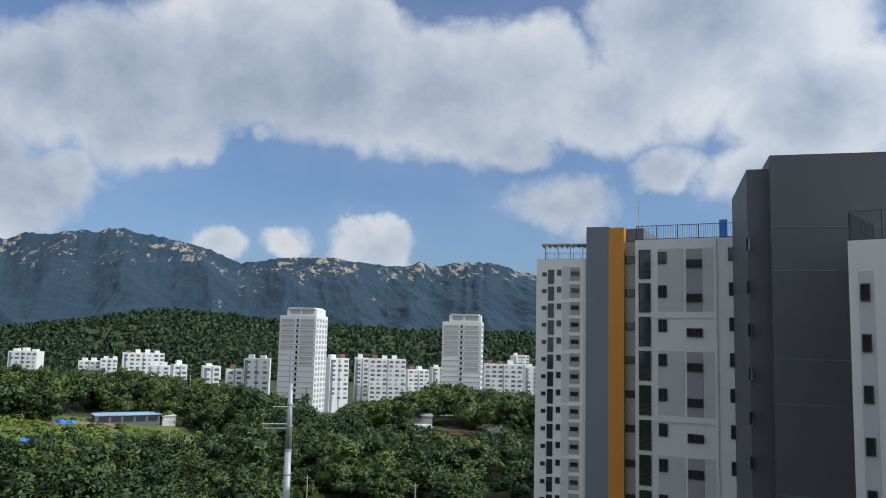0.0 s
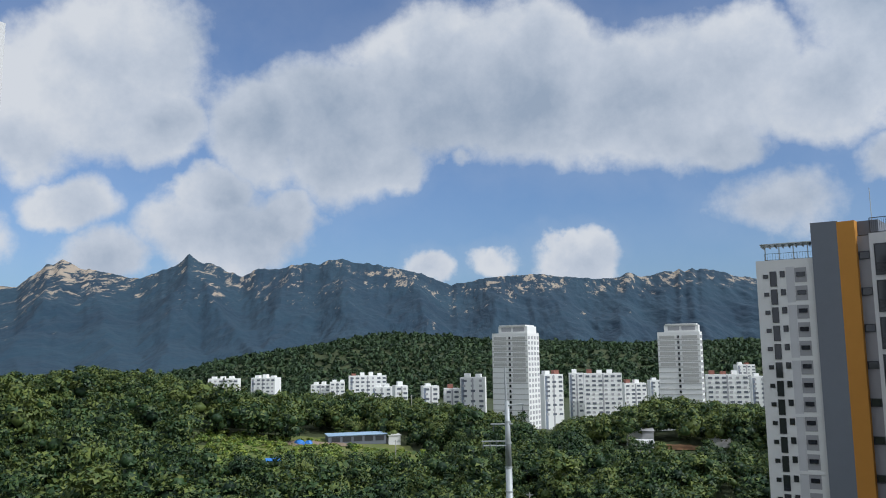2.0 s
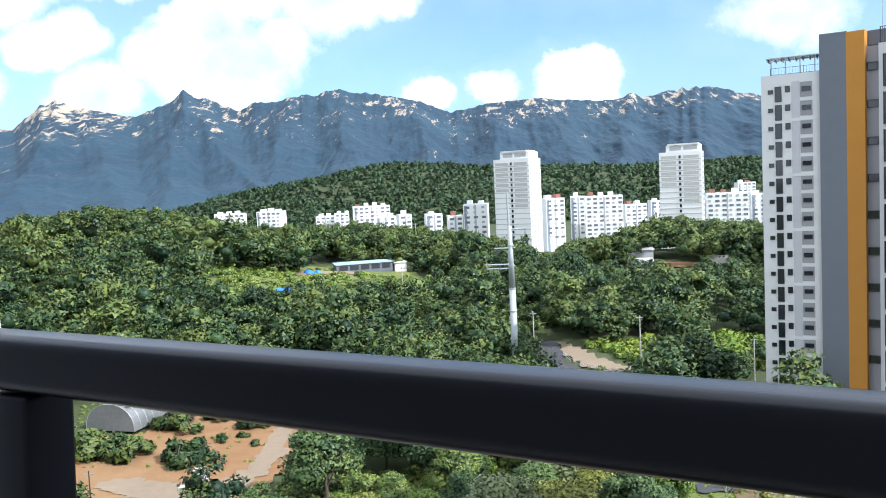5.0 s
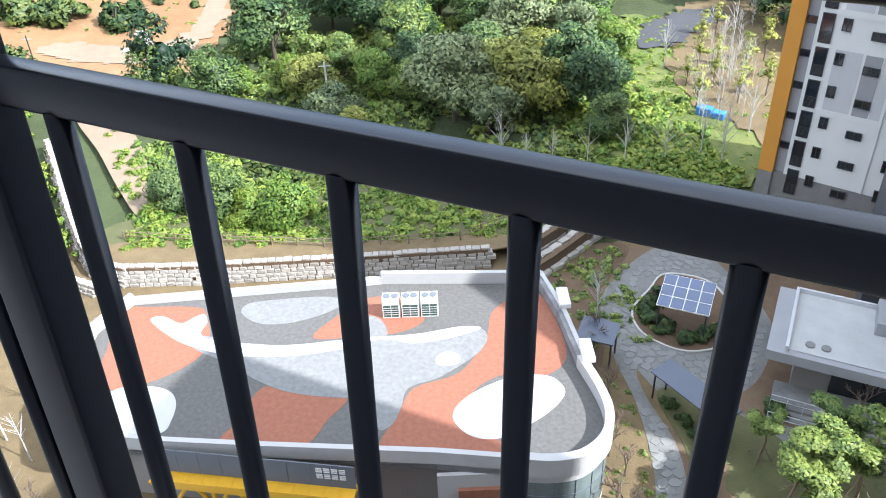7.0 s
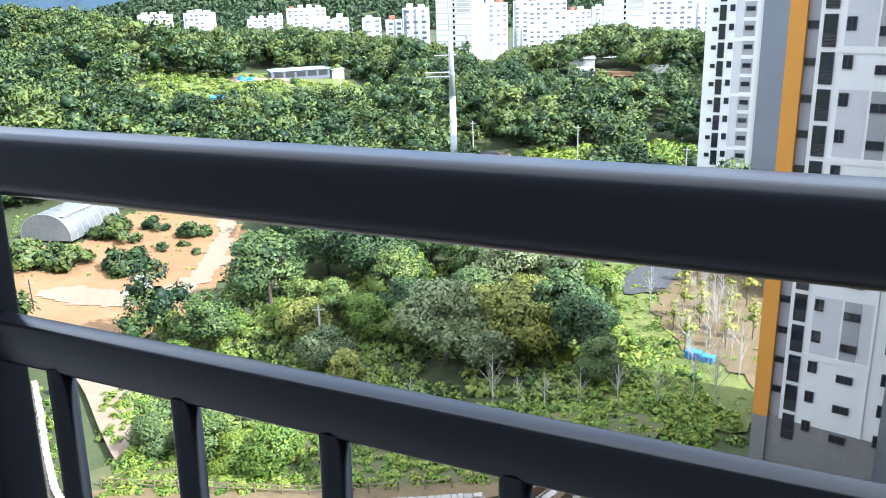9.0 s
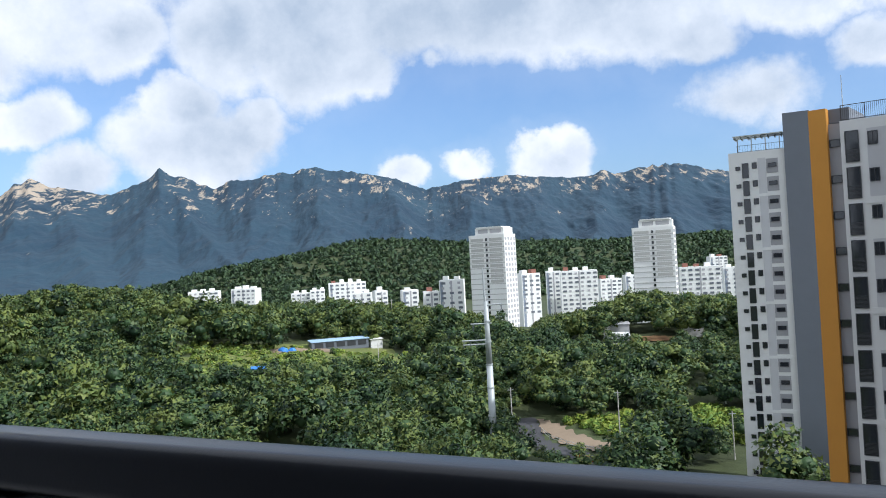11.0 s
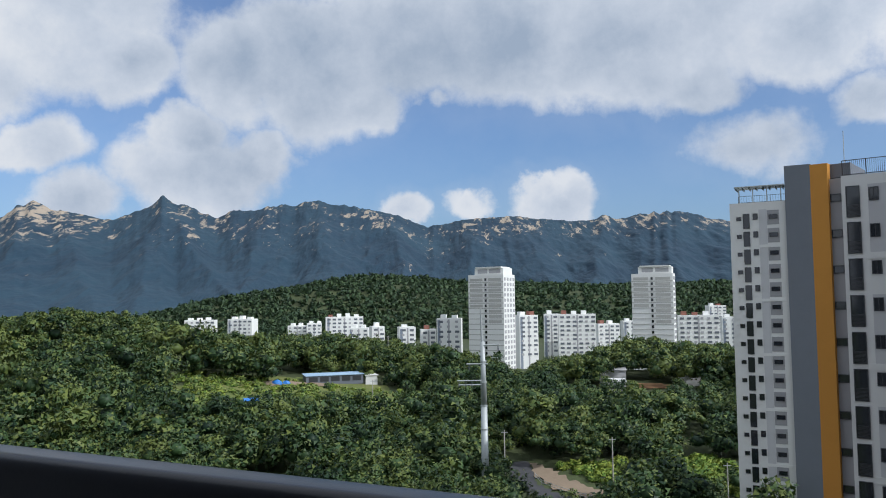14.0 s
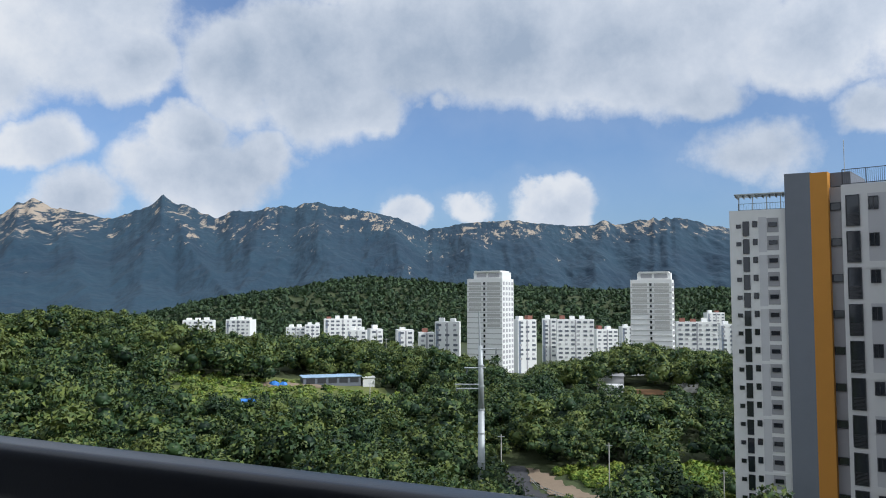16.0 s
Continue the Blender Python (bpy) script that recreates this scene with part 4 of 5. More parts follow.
def library():
    b = thing("library_building", pose(0, 0, 0), "low library with a painted rubber roof terrace", "building")
    part("floor_slab", slab(ROOF, 4.7, 5.2), M["rubber_grey"], b)
    part("parapet", wall_strip(ROOF[0:1] + ROOF[1:6], .35, 4.71, 6.2), M["parapet"], b)
    part("parapet", wall_strip(open_curve(ROOF[5:12]), .55, 4.705, 6.204), M["parapet"], b, "rounded white parapet")
    part("parapet", wall_strip(ROOF[11:14], .5, 4.71, 6.0), M["pebble"], b)
    part("coping", wall_strip([(p[0] + .12, p[1]) for p in ROOF[11:14]], .30, 6.004, 6.12), M["parapet"], b)
    part("parapet", wall_strip(ROOF[13:15], .35, 4.71, 6.2), M["parapet"], b)
    part("parapet", wall_strip(ROOF[14:16], .4, 4.71, 5.75), M["parapet"], b)
    part("parapet", wall_strip([ROOF[15], ROOF[16], ROOF[0]], .4, 4.71, 6.1), M["parapet"], b)
    for k, (x, y) in enumerate(((8.35, 45.2), (9.05, 39.6))):
        bm = bmesh.new()
        box(bm, x - .5, x + .3, y - 1.0, y + 1.0, 6.125, 6.5, bevel=.03)
        part("coping_block", bm, M["white"], b)
    # painted figures in the floor, each a thin layer on the one below
    lay = [
        ("rubber_orange", 1, [(-24.2, 47.4), (-21.5, 47.7), (-18.3, 47.4), (-17.4, 46.4), (-16.6, 43.4), (-17.2, 41.6), (-18.9, 40.1), (-21, 39.2), (-23.6, 39.5), (-23.6, 43)]),
        ("rubber_orange", 1, [(-12.2, 38.6), (-10, 38.6), (-6.6, 37.6), (-7.6, 35.6), (-9.2, 33.4), (-14, 33.7), (-13.2, 35.9)]),
        ("rubber_orange", 1, [(2.6, 42.6), (3.4, 45.6), (6.6, 47.6), (7.9, 41.0), (6.2, 38.6), (3.6, 38.9), (1.4, 37.4), (1.0, 35.0), (3.2, 32.4), (-2.2, 32.4), (-4.4, 33.0), (-3.2, 36.0), (-2.3, 38), (.7, 39.3)]),
        ("rubber_orange", 1, [(-9.4, 43.4), (-7.6, 46.0), (-5.8, 47.6), (-3.0, 47.4), (-1.6, 45.0), (-3.2, 43.6), (-6.2, 43.3)]),
        ("rubber_pale", 2, [(-17.5, 44.2), (-14.1, 43.1), (-10.9, 42.7), (-6.2, 43.1), (-2.3, 43.2), (.9, 43.8), (2.3, 43.6), (2.7, 42.6), (2.1, 41.2), (.7, 39.9), (-.8, 38.8), (-2.7, 38.0), (-3.1, 36.4), (-3.6, 35.0), (-4.4, 34.5), (-4.9, 36.2), (-5.4, 37.4), (-7, 37.4), (-10.3, 38.1), (-12.7, 39.4), (-14.6, 41.0), (-17.5, 42.8)]),
        ("rubber_pale", 2, [(-14.9, 46.5), (-14.5, 47.6), (-12.3, 47.9), (-9, 48.0), (-7.3, 47.3), (-8.8, 46.0), (-11.2, 45.1), (-13.4, 45.2)]),
        ("rubber_pale", 2, [(-5.7, 45.4), (-4.7, 45.0), (-4.2, 43.3), (-5.4, 43.2)]),
        ("rubber_white", 3, [(-21.4, 46.1), (-20.6, 46.5), (-19.1, 45.6), (-18.3, 46.2), (-17.6, 46.5), (-17.2, 45.6), (-17.4, 44.4), (-16.5, 43.6), (-14.1, 43.1), (-10.9, 42.7), (-6.2, 43.1), (-2.3, 43.25), (.9, 43.85), (2.3, 43.6), (.5, 42.8), (-2.3, 42.3), (-4.6, 42.9), (-6.9, 42.1), (-10.7, 41.6), (-14.7, 41.9), (-17.5, 42.9), (-19.4, 44.1)]),
        ("rubber_white", 3, [(-.9, 40.5), (-.6, 41.1), (0, 41.3), (.7, 40.9), (.7, 40.2), (0, 39.9), (-.7, 40.0)]),
        ("rubber_white", 2, [(.1, 35.1), (.4, 36.3), (1.7, 37.5), (4.0, 38.6), (6.2, 38.6), (7.1, 37.7), (7.1, 36.7), (6.0, 35.4), (4.3, 34.2), (2.5, 33.4), (1.0, 33.8)]),
        ("rubber_white", 2, [(-22.4, 36.3), (-22, 38.9), (-20.1, 39.3), (-18.3, 38.8), (-17.5, 37.7), (-17.4, 36.2), (-17.8, 35.1), (-20, 35.2)]),
    ]
    for m, level, pts in lay:
        part("floor_marking", slab(curve_points(pts), 5.19, 5.2 + .012 * level), M[m], b, "coloured rubber floor marking")
    # street side
    front = ROOF[1:6]
    part("wall", wall_strip([(p[0], p[1] + .9) for p in front], .3, 0, 4.69), M["brown"], b)
    part("wall", wall_strip([(-23, 35.6), (-25.1, 39.8), (-25, 45), (-23.2, 48.2), (-4.8, 49.4), (6.9, 48.6), (8.6, 39.5), (9.2, 36.6)], -.3, 0, 4.69), M["pale"], b)
    bm = bmesh.new()
    for x0, x1 in ((-1.0, 3.4),):
        box(bm, x0, x1, 31.25, 31.5, 0, 4.69)
    part("wall", bm, M["parapet"], b)
    boxes("door", M["rubber_orange"], b, (.2, 2.8, 31.0, 31.246, 0, 3.6))
    arc = open_curve([(3.6, 31.2), (5.5, 30.95), (7.4, 31.25), (8.9, 32.6), (9.4, 34.4), (9.2, 36.4)])
    part("glass_wall", wall_strip(arc, .06, .5, 4.0), M["lime_glass"], b)
    part("base_wall", wall_strip(arc, .2, 0, .496), M["white"], b)
    part("lintel", wall_strip(arc, .2, 4.004, 4.7), M["parapet"], b)
    bm = bmesh.new()
    fine = arc
    for p in fine[::3]:
        rod(bm, (p.x, p.y - .03, .5), (p.x, p.y - .03, 4.0), .028, seg=6)
    part("mullion", bm, M["slate"], b)
    for z in (1.6, 2.8):
        part("transom", wall_strip([(p[0] + .02, p[1] - .05) for p in arc], .05, z, z + .07), M["slate"], b)
    # yellow canopy over the terrace
    d = Vector((-5.7 + 17.6, 31.5 - 33.6))
    n = d.normalized()
    bm = bmesh.new()
    m = Matrix.Translation((-17.6, 33.4, 0)) @ Matrix.Rotation(math.atan2(d.y, d.x), 4, "Z")
    box(bm, 0, d.length, -.9, .25, 3.6, 3.95)
    box(bm, 0, d.length, -.95, -.9, 3.4, 4.05)
    bm.transform(m)
    part("canopy_beam", bm, M["yellow_steel"], b, "yellow painted steel canopy")
    for k in range(13):
        bm = bmesh.new()
        box(bm, k * .93 + .02, k * .93 + .06, -.97, .25, 3.97, 4.0)
        bm.transform(m)
        part("canopy_rib", bm, M["yellow_steel"], b)
    # grey cladding panels between the coping and the canopy
    for k in range(9):
        bm = bmesh.new()
        box(bm, k * 1.35 + .01, k * 1.35 + 1.335, -.22, -.16, 4.1, 5.95)
        bm.transform(m)
        part("cladding_panel", bm, M["slate"], b)
    for k in range(5):
        bm = bmesh.new()
        x = .6 + k * 2.7
        rod(bm, (x, -.5, 0), (x, -.5, 3.6), .17, seg=10)
        rod(bm, (x, -.5, 1.5), (x + 1.3, -.7, 3.6), .13, seg=10)
        rod(bm, (x, -.5, 1.5), (x - 1.1, -.7, 3.6), .13, seg=10)
        bm.transform(m)
        part("canopy_post", bm, M["yellow_steel"], b)
    bm = bmesh.new()
    for row in range(2):
        for k in range(4):
            x, z = d.length - 2.2 + k * .46, 5.35 - row * .5
            for q in range(3):
                box(bm, x, x + .36, -.3, -.26, z + q * .14, z + q * .14 + .07)
    bm.transform(m)
    part("sign_bar", bm, M["white"], b, "white sign bars on the wall")


library()


def outdoor_unit(x, y, turn):
    b = thing("outdoor_unit", pose(x, y, 5.212, 0, 0, turn), "white air-conditioning outdoor unit on the roof", "air conditioner", "roof units")
    bm = bmesh.new()
    box(bm, 0, 1.22, 0, .85, 0, 1.65, bevel=.02)
    part("case", bm, M["white_box"], b)
    for x0 in (.07, .63):
        bm = bmesh.new()
        box(bm, x0, x0 + .52, -.012, 0, .12, 1.15)
        g = part("grille", bm, M["grille"], b)
        bm = bmesh.new()
        for k in range(4):
            box(bm, x0, x0 + .52, -.022, -.013, .3 + k * .2, .34 + k * .2)
        part("grille_bar", bm, M["white_box"], g)
    for x0 in (.33, .89):
        bm = bmesh.new()
        rod(bm, (x0, .42, 1.65), (x0, .42, 1.72), .25, seg=18)
        part("fan_ring", bm, M["slate"], b)


for k in range(3):
    outdoor_unit(-4.55 + k * 1.36, 45.15 - .02 * k, -1)


# ---- court, paths, planting round the library ----
def flat(name, pts, z, material, label, curved=True, kind="structure"):
    ob = new(name, done(slab(curve_points(pts) if curved else pts, z - .15, z), name, M[material]))
    return tagged(ob, label, name.split("_")[-1], kind=kind)


flat("soil_bed", [(-40, 62), (-30, 24), (0, 16), (40, 16), (44, 50), (24, 62), (12, 60), (4, 62), (-24, 62.5)], .02, "straw", "dry straw-coloured planting ground")
# mulch and paving tones are lowered to deepen the building shade round here
flat("planting_bed", [(14.2, 60), (24, 60), (44, 50), (42, 18), (20, 17), (14.6, 29), (15, 40)], .03, "mulch", "brown mulch with planting round the clubhouse", False)
flat("pavement", [(-22, 33), (-2.5, 31.8), (-3.2, 26), (-12, 22), (-24, 25)], .06, "white_paving", "white paved court before the library", False)
flat("pavement_dark", [(-19.5, 33.4), (-7.7, 32.2), (-7.4, 30.2), (-11.5, 30.4), (-14.8, 29.6), (-20, 31)], .075, "terrazzo", "dark patterned paving under the canopy", False)
flat("pavement_red", [(-7.6, 31.9), (-3.4, 31.3), (-3.2, 26), (-8, 27)], .08, "red_floor", "red painted court floor", False)
flat("path", [(18.5, 59.5), (12.9, 53.1), (12.4, 46.2), (13.0, 41.1), (13.0, 36.9), (12.7, 33.9), (11.9, 31.3), (9.6, 27.5), (8.4, 22), (11.4, 22), (12.6, 28), (13.5, 30.6), (14.6, 33.5), (14.8, 37.2), (13.9, 41.2), (13.9, 44.3),
              (16.4, 42.6), (20, 41.2), (23, 43.6), (25.4, 49), (24, 56), (22.3, 59)], .05, "paving", "pale stone garden path")
flat("path", [(14, 44.5), (19, 40), (26, 36.4), (33, 32), (36, 26), (33, 24), (28, 30), (21, 36.6), (16, 40)], .04, "paving", "pale stone path before the clubhouse")
flat("planting_bed", [(15.0, 50.9), (17, 53.6), (18.9, 55.6), (22.2, 54), (22.6, 49.6), (20.6, 46.6), (19.2, 45.9), (17.2, 46.2), (15.2, 48.2)], .09, "hedge_soil", "kerbed bed with dark shrubs")
flat("lawn", [(14.6, 41.4), (16.2, 42.0), (20.5, 38.6), (22, 35.5), (17.5, 35), (15.4, 34.4), (15.3, 37)], .07, "lawn", "strip of lawn beside the path")
flat("lawn", [(20.6, 36.8), (27, 33.6), (31, 30), (28, 27), (22, 30), (17, 33)], .065, "lawn", "lawn under the pines")


def kerb(pts, label):
    ob = new("kerb", done(wall_strip([(p.x, p.y) for p in curve_points(pts)], .16, -.05, .2, True), "kerb", M["conc"]))
    tagged(ob, label, "kerb", kind="structure")


# the dark soil colour also stands in for shade over this planting
flat("planting_bed", [(7.6, 49.4), (8, 55), (12.6, 60.4), (16.6, 59.8), (12.5, 53.2), (12.0, 47.2), (10.4, 44)], .06, "hedge_soil", "planted bed beside the path, shade in its dark soil")
kerb([(15.0, 50.9), (17, 53.6), (18.9, 55.6), (22.2, 54), (22.6, 49.6), (20.6, 46.6), (19.2, 45.9), (17.2, 46.2), (15.2, 48.2)], "rounded concrete kerb round a planting bed")


def shelter(name, x, y, turn, w, d, h, roof, label, tilt=8, panels=0):
    b = thing(name, pose(x, y, 0, 0, 0, turn), label, "shelter")
    bm = bmesh.new()
    box(bm, 0, w, 0, d, 0, .09)
    bm.transform(Matrix.Translation((0, 0, h)) @ Matrix.Rotation(radians(tilt), 4, "X"))
    top = part("roof", bm, M[roof], b)
    if panels:
        for i in range(panels):
            for j in range(3):
                bm = bmesh.new()
                box(bm, .04 + i * w / panels, (i + 1) * w / panels - .04, .04 + j * d / 3, (j + 1) * d / 3 - .05, .094, .11)
                bm.transform(Matrix.Translation((0, 0, h)) @ Matrix.Rotation(radians(tilt), 4, "X"))
                part("solar_panel", bm, M["solar"], b)
    for px in (.2, w - .2):
        for py in (.3, d - .3):
            bm = bmesh.new()
            rod(bm, (px, py, 0), (px, py, h + math.tan(radians(tilt)) * py), .07, seg=8)
            part("post", bm, M["frame"], b)
    return b


shelter("solar_shelter", 15.9, 48.2, -25, 3.9, 3.6, 2.8, "white_box", "shelter roofed with blue solar panels", 8, 4)
bike = shelter("bicycle_shelter", 13.9, 41.3, -58, 6.2, 1.9, 2.5, "canopy_blue", "bicycle shelter with a blue sheet roof", 6)
shelter("waiting_shelter", 9.3, 45.3, -25, 2.8, 2.4, 2.5, "canopy_blue", "small shelter with a grey-blue roof", 4)


def clubhouse():
    b = thing("clubhouse", pose(21.4, 40.9, 0, 0, 0, -27), "grey flat-roofed clubhouse with a pale roof", "building")
    boxes("roof_slab", M["midgrey"], b, (0, 13, 0, 7.6, 3.7, 4.5))
    boxes("roof_membrane", M["membrane"], b, (1.3, 7.6, .5, 7.2, 4.504, 4.6))
    for q in ((1.1, 1.3, .3, 7.4, 4.504, 4.95), (1.3, 7.6, 7.2, 7.4, 4.504, 4.95), (7.6, 13, .3, 7.4, 4.504, 6.4)):
        boxes("roof_upstand", M["pale"], b, q)
    boxes("roof_block", M["midgrey"], b, (6.4, 7.598, 4.2, 7.198, 4.604, 5.6))
    boxes("wall", M["brown"], b, (2.0, 13, 1.6, 7.4, 0, 3.696))
    boxes("window", M["glass"], b, (4.4, 8.2, 1.5, 1.596, .9, 3.0))
    boxes("pier", M["slate"], b, (8.6, 10.6, .9, 1.596, 0, 3.696))
    for k in range(4):
        boxes("step", M["paving"], b, (1.0, 11.5, -1.6 + k * .4, 1.596, k * .17, (k + 1) * .17 - .002))
    for y0, z in ((-2.2, .1), (-.9, .5)):
        bm = bmesh.new()
        for h in (.55, 1.0):
            rod(bm, (1.0, y0, z + h), (9.5, y0, z + h), .035, seg=6)
        for k in range(9):
            rod(bm, (1.0 + k * 1.06, y0, 0), (1.0 + k * 1.06, y0, z + 1), .025, seg=6)
        part("handrail", bm, M["steel"], b)
    for x in (2.6, 3.6):
        bm = bmesh.new()
        rod(bm, (x, 1.4, 4.6), (x, 1.4, 4.72), .32, seg=16)
        part("roof_drain", bm, M["base"], b)


clubhouse()


def parasol(x, y):
    b = thing("parasol", pose(x, y, .06), "green cloth parasol over a court table", "parasol")
    bm = bmesh.new()
    bmesh.ops.create_cone(bm, cap_ends=False, segments=8, radius1=1.3, radius2=.05, depth=.6, matrix=Matrix.Translation((0, 0, 2.5)))
    part("canopy", bm, M["green_cloth"], b)
    bm = bmesh.new()
    rod(bm, (0, 0, 0), (0, 0, 2.6), .035, seg=8)
    part("pole", bm, M["steel"], b)
    bm = bmesh.new()
    rod(bm, (0, 0, .68), (0, 0, .74), .5, seg=18)
    part("table_top", bm, M["log"], b)


parasol(-9.4, 30.6)
seat = thing("court_seat", pose(-11.5, 27.8, .06, 0, 0, 20), "dark square stone seat on the white court", "seat")
boxes("seat_slab", M["base"], seat, (-1.4, 1.4, -1.2, 1.2, .2, .45), bevel=.08)
boxes("seat_base", M["conc"], seat, (-1.1, 1.1, -.9, .9, 0, .196))


# ---- stone walls and log fence ----
def stone_meshes():
    out = []
    for k in range(5):
        rnd = random.Random(k)
        bm = bmesh.new()
        box(bm, -.5, .5, -.5, .5, -.5, .5, bevel=.14)
        for v in bm.verts:
            v.co += Vector((rnd.uniform(-.07, .07), rnd.uniform(-.07, .07), rnd.uniform(-.06, .06)))
        out.append(done(bm, "stone", M["stone"]))
    return out


STONES = stone_meshes()


def stone_wall(name, pts, courses, h, length, label, lean=.12, seed=3):
    rnd = random.Random(seed)
    b = thing(name, pose(0, 0, 0), label, "wall", kind="structure")
    P = [Vector(p) for p in pts]
    core = wall_strip([(p[0], p[1] + .0) for p in pts], .5, -.2, courses * h - .12)
    part("wall_core", core, M["hedge_soil"], b)
    for c in range(courses):
        off = rnd.uniform(0, length)
        for a, q in zip(P, P[1:]):
            d = (q - a)
            n = d.normalized()
            s = off % length * .5
            while s < d.length:
                w = length * rnd.uniform(.65, 1.3)
                ctr = a + n * (s + w / 2) + Vector((n.y, -n.x)) * (.12 - lean * c + rnd.uniform(-.05, .05))
                ob = part("stone", STONES[rnd.randrange(5)], None, b)
                ob.matrix_basis = pose(ctr.x, ctr.y, float(ground_z(ctr.x, ctr.y)) * 0 + c * h + h / 2, rnd.uniform(-4, 4), rnd.uniform(-4, 4), math.degrees(math.atan2(n.y, n.x)) + rnd.uniform(-6, 6)) @ Matrix.Diagonal((w * .94, .6, h * .95, 1))
                s += w


stone_wall("retaining_wall", [(-44.7, 84), (-40, 75), (-36.5, 68), (-33.5, 62.5), (-31.2, 59.2), (-28.2, 57.8), (-22, 57.6), (-9.5, 57.8), (3.8, 58.2)], 5, .37, .72, "pale granite block retaining wall along the slope")
stone_wall("tier_wall", [(-46.2, 82), (-41.6, 73.4), (-38, 66.8), (-35.2, 61.4), (-32.6, 57.8), (-30, 56.4)], 3, .37, .75, "lower tier of the pale granite wall on the curve", .1, 8)
stone_wall("terrace_wall", [(7.4, 55.4), (9.6, 57.4), (13.6, 61.4)], 3, .5, 1.5, "stepped granite slab wall beside the path", .5, 5)
stone_wall("terrace_wall", [(6.8, 57.2), (9, 59.4), (12.8, 63)], 4, .55, 1.5, "upper granite slab wall beside the slope", .3, 6)
flat("track", [(-44, 92), (-38, 82), (-33.5, 74), (-29, 67), (-25, 64.8), (-26.5, 68), (-30, 74), (-33, 82), (-39, 92)], .9, "sand", "pale dirt track up the slope")


def log_fence():
    b = thing("log_fence", pose(0, 0, 0), "weathered log fence on the planted bank", "fence")
    pts = [(-29.3, 63.1), (-24.4, 62.3), (-17.8, 61.4), (-10.7, 60.4), (-3.1, 60.3), (1.5, 60.5), (5.3, 62.6)]
    z0 = 1.3
    for a, q in zip(pts, pts[1:]):
        n = max(1, round(math.dist(a, q) / 2.3))
        for k in range(n):
            x, y = a[0] + (q[0] - a[0]) * k / n, a[1] + (q[1] - a[1]) * k / n
            bm = bmesh.new()
            rod(bm, (x, y, 0), (x, y, z0 + 1.0), .07, seg=7)
            part("post", bm, M["log"], b)
        for h in (.45, .85):
            bm = bmesh.new()
            rod(bm, (*a, z0 + h), (*q, z0 + h), .045, seg=6)
            part("rail", bm, M["log"], b)


log_fence()
flat("bank_edge", [(-30.6, 62.4), (-30.2, 59.4), (-28, 58.3), (-22, 58.1), (-9.5, 58.3), (4.2, 58.8), (6, 60), (4, 61.2), (-10, 60.9), (-20, 62.2)], 1.33, "straw", "brown earth strip above the stone wall")
flat("bank", [(-31, 66), (-30.4, 59.6), (-28, 58.4), (-22, 58.2), (-9.5, 58.4), (4.5, 58.9), (9, 61), (13, 64), (20, 66), (20, 72), (-10, 72)], 1.3, "lawn", "weedy planted bank above the stone wall")


# ---- dirt field, greenhouse, clearings ----
def draped(name, pts, up, material, label, step=1.6):
    """A patch of another ground, laid over the slope."""
    P = [(p.x, p.y) for p in curve_points(pts)]
    xs, ys = [p[0] for p in P], [p[1] for p in P]

    def inside(x, y):
        c = False
        for (x1, y1), (x2, y2) in zip(P, P[1:] + P[:1]):
            if (y1 > y) != (y2 > y) and x < (x2 - x1) * (y - y1) / (y2 - y1) + x1:
                c = not c
        return c
    nx, ny = int((max(xs) - min(xs)) / step) + 2, int((max(ys) - min(ys)) / step) + 2
    V, F, at = [], [], {}
    rnd = random.Random(len(name))
    for i in range(nx):
        for j in range(ny):
            x, y = min(xs) + (i + .5) * step, min(ys) + (j + .5) * step
            if inside(x, y):
                q = []
                for a, c in ((0, 0), (1, 0), (1, 1), (0, 1)):
                    key = (i + a, j + c)
                    if key not in at:
                        gx, gy = min(xs) + key[0] * step + rnd.uniform(-.35, .35) * step, min(ys) + key[1] * step + rnd.uniform(-.35, .35) * step
                        at[key] = len(V)
                        V.append((gx, gy, float(ground_z(gx, gy)) + up + rnd.uniform(-.04, .04)))
                    q.append(at[key])
                F.append(q)
    ob = new(name, from_arrays(name, np.array(V), np.array(F), M[material], shade=True))
    return tagged(ob, label, name.split("_")[0], kind="structure")


draped("dirt_field", [(-76, 116), (-62, 111), (-50, 101), (-38, 98), (-33, 103), (-31, 114), (-30, 128), (-32, 140), (-38, 152), (-48, 152), (-56, 148), (-60, 134), (-76, 130)], .25, "dirt", "orange bare earth field with dry weeds")
draped("dirt_road", [(-56, 112), (-44, 108), (-35, 109), (-33.5, 116), (-32, 126), (-34, 140), (-36, 156), (-38.5, 156), (-36.5, 138), (-36, 124), (-40, 114), (-54, 116)], .35, "sand", "pale dirt road through the field", 1.2)
draped("grass_slope", [(15, 72), (20, 90), (20, 108), (26, 116), (33, 116), (42, 110), (42, 92), (36, 76), (30, 70), (20, 68)], .3, "grass", "sunny yellow-green grass slope")
draped("straw_ground", [(30, 92), (31, 104), (34, 116), (44, 122), (56, 110), (50, 90), (38, 78), (33, 82)], .45, "straw", "weedy ground with young trees")
draped("parking_road", [(27.5, 106), (30, 113), (38, 118), (43, 116), (36, 109), (32.5, 105.5)], .55, "asphalt", "dark asphalt car park corner", 1.0)
draped("meadow", [(-80, 222), (-66, 216), (-48, 222), (-34, 232), (-16, 230), (-12, 240), (-18, 260), (-24, 272), (-52, 268), (-66, 262), (-76, 248)], .3, "grass", "yellow-green meadow in a clearing", 3)
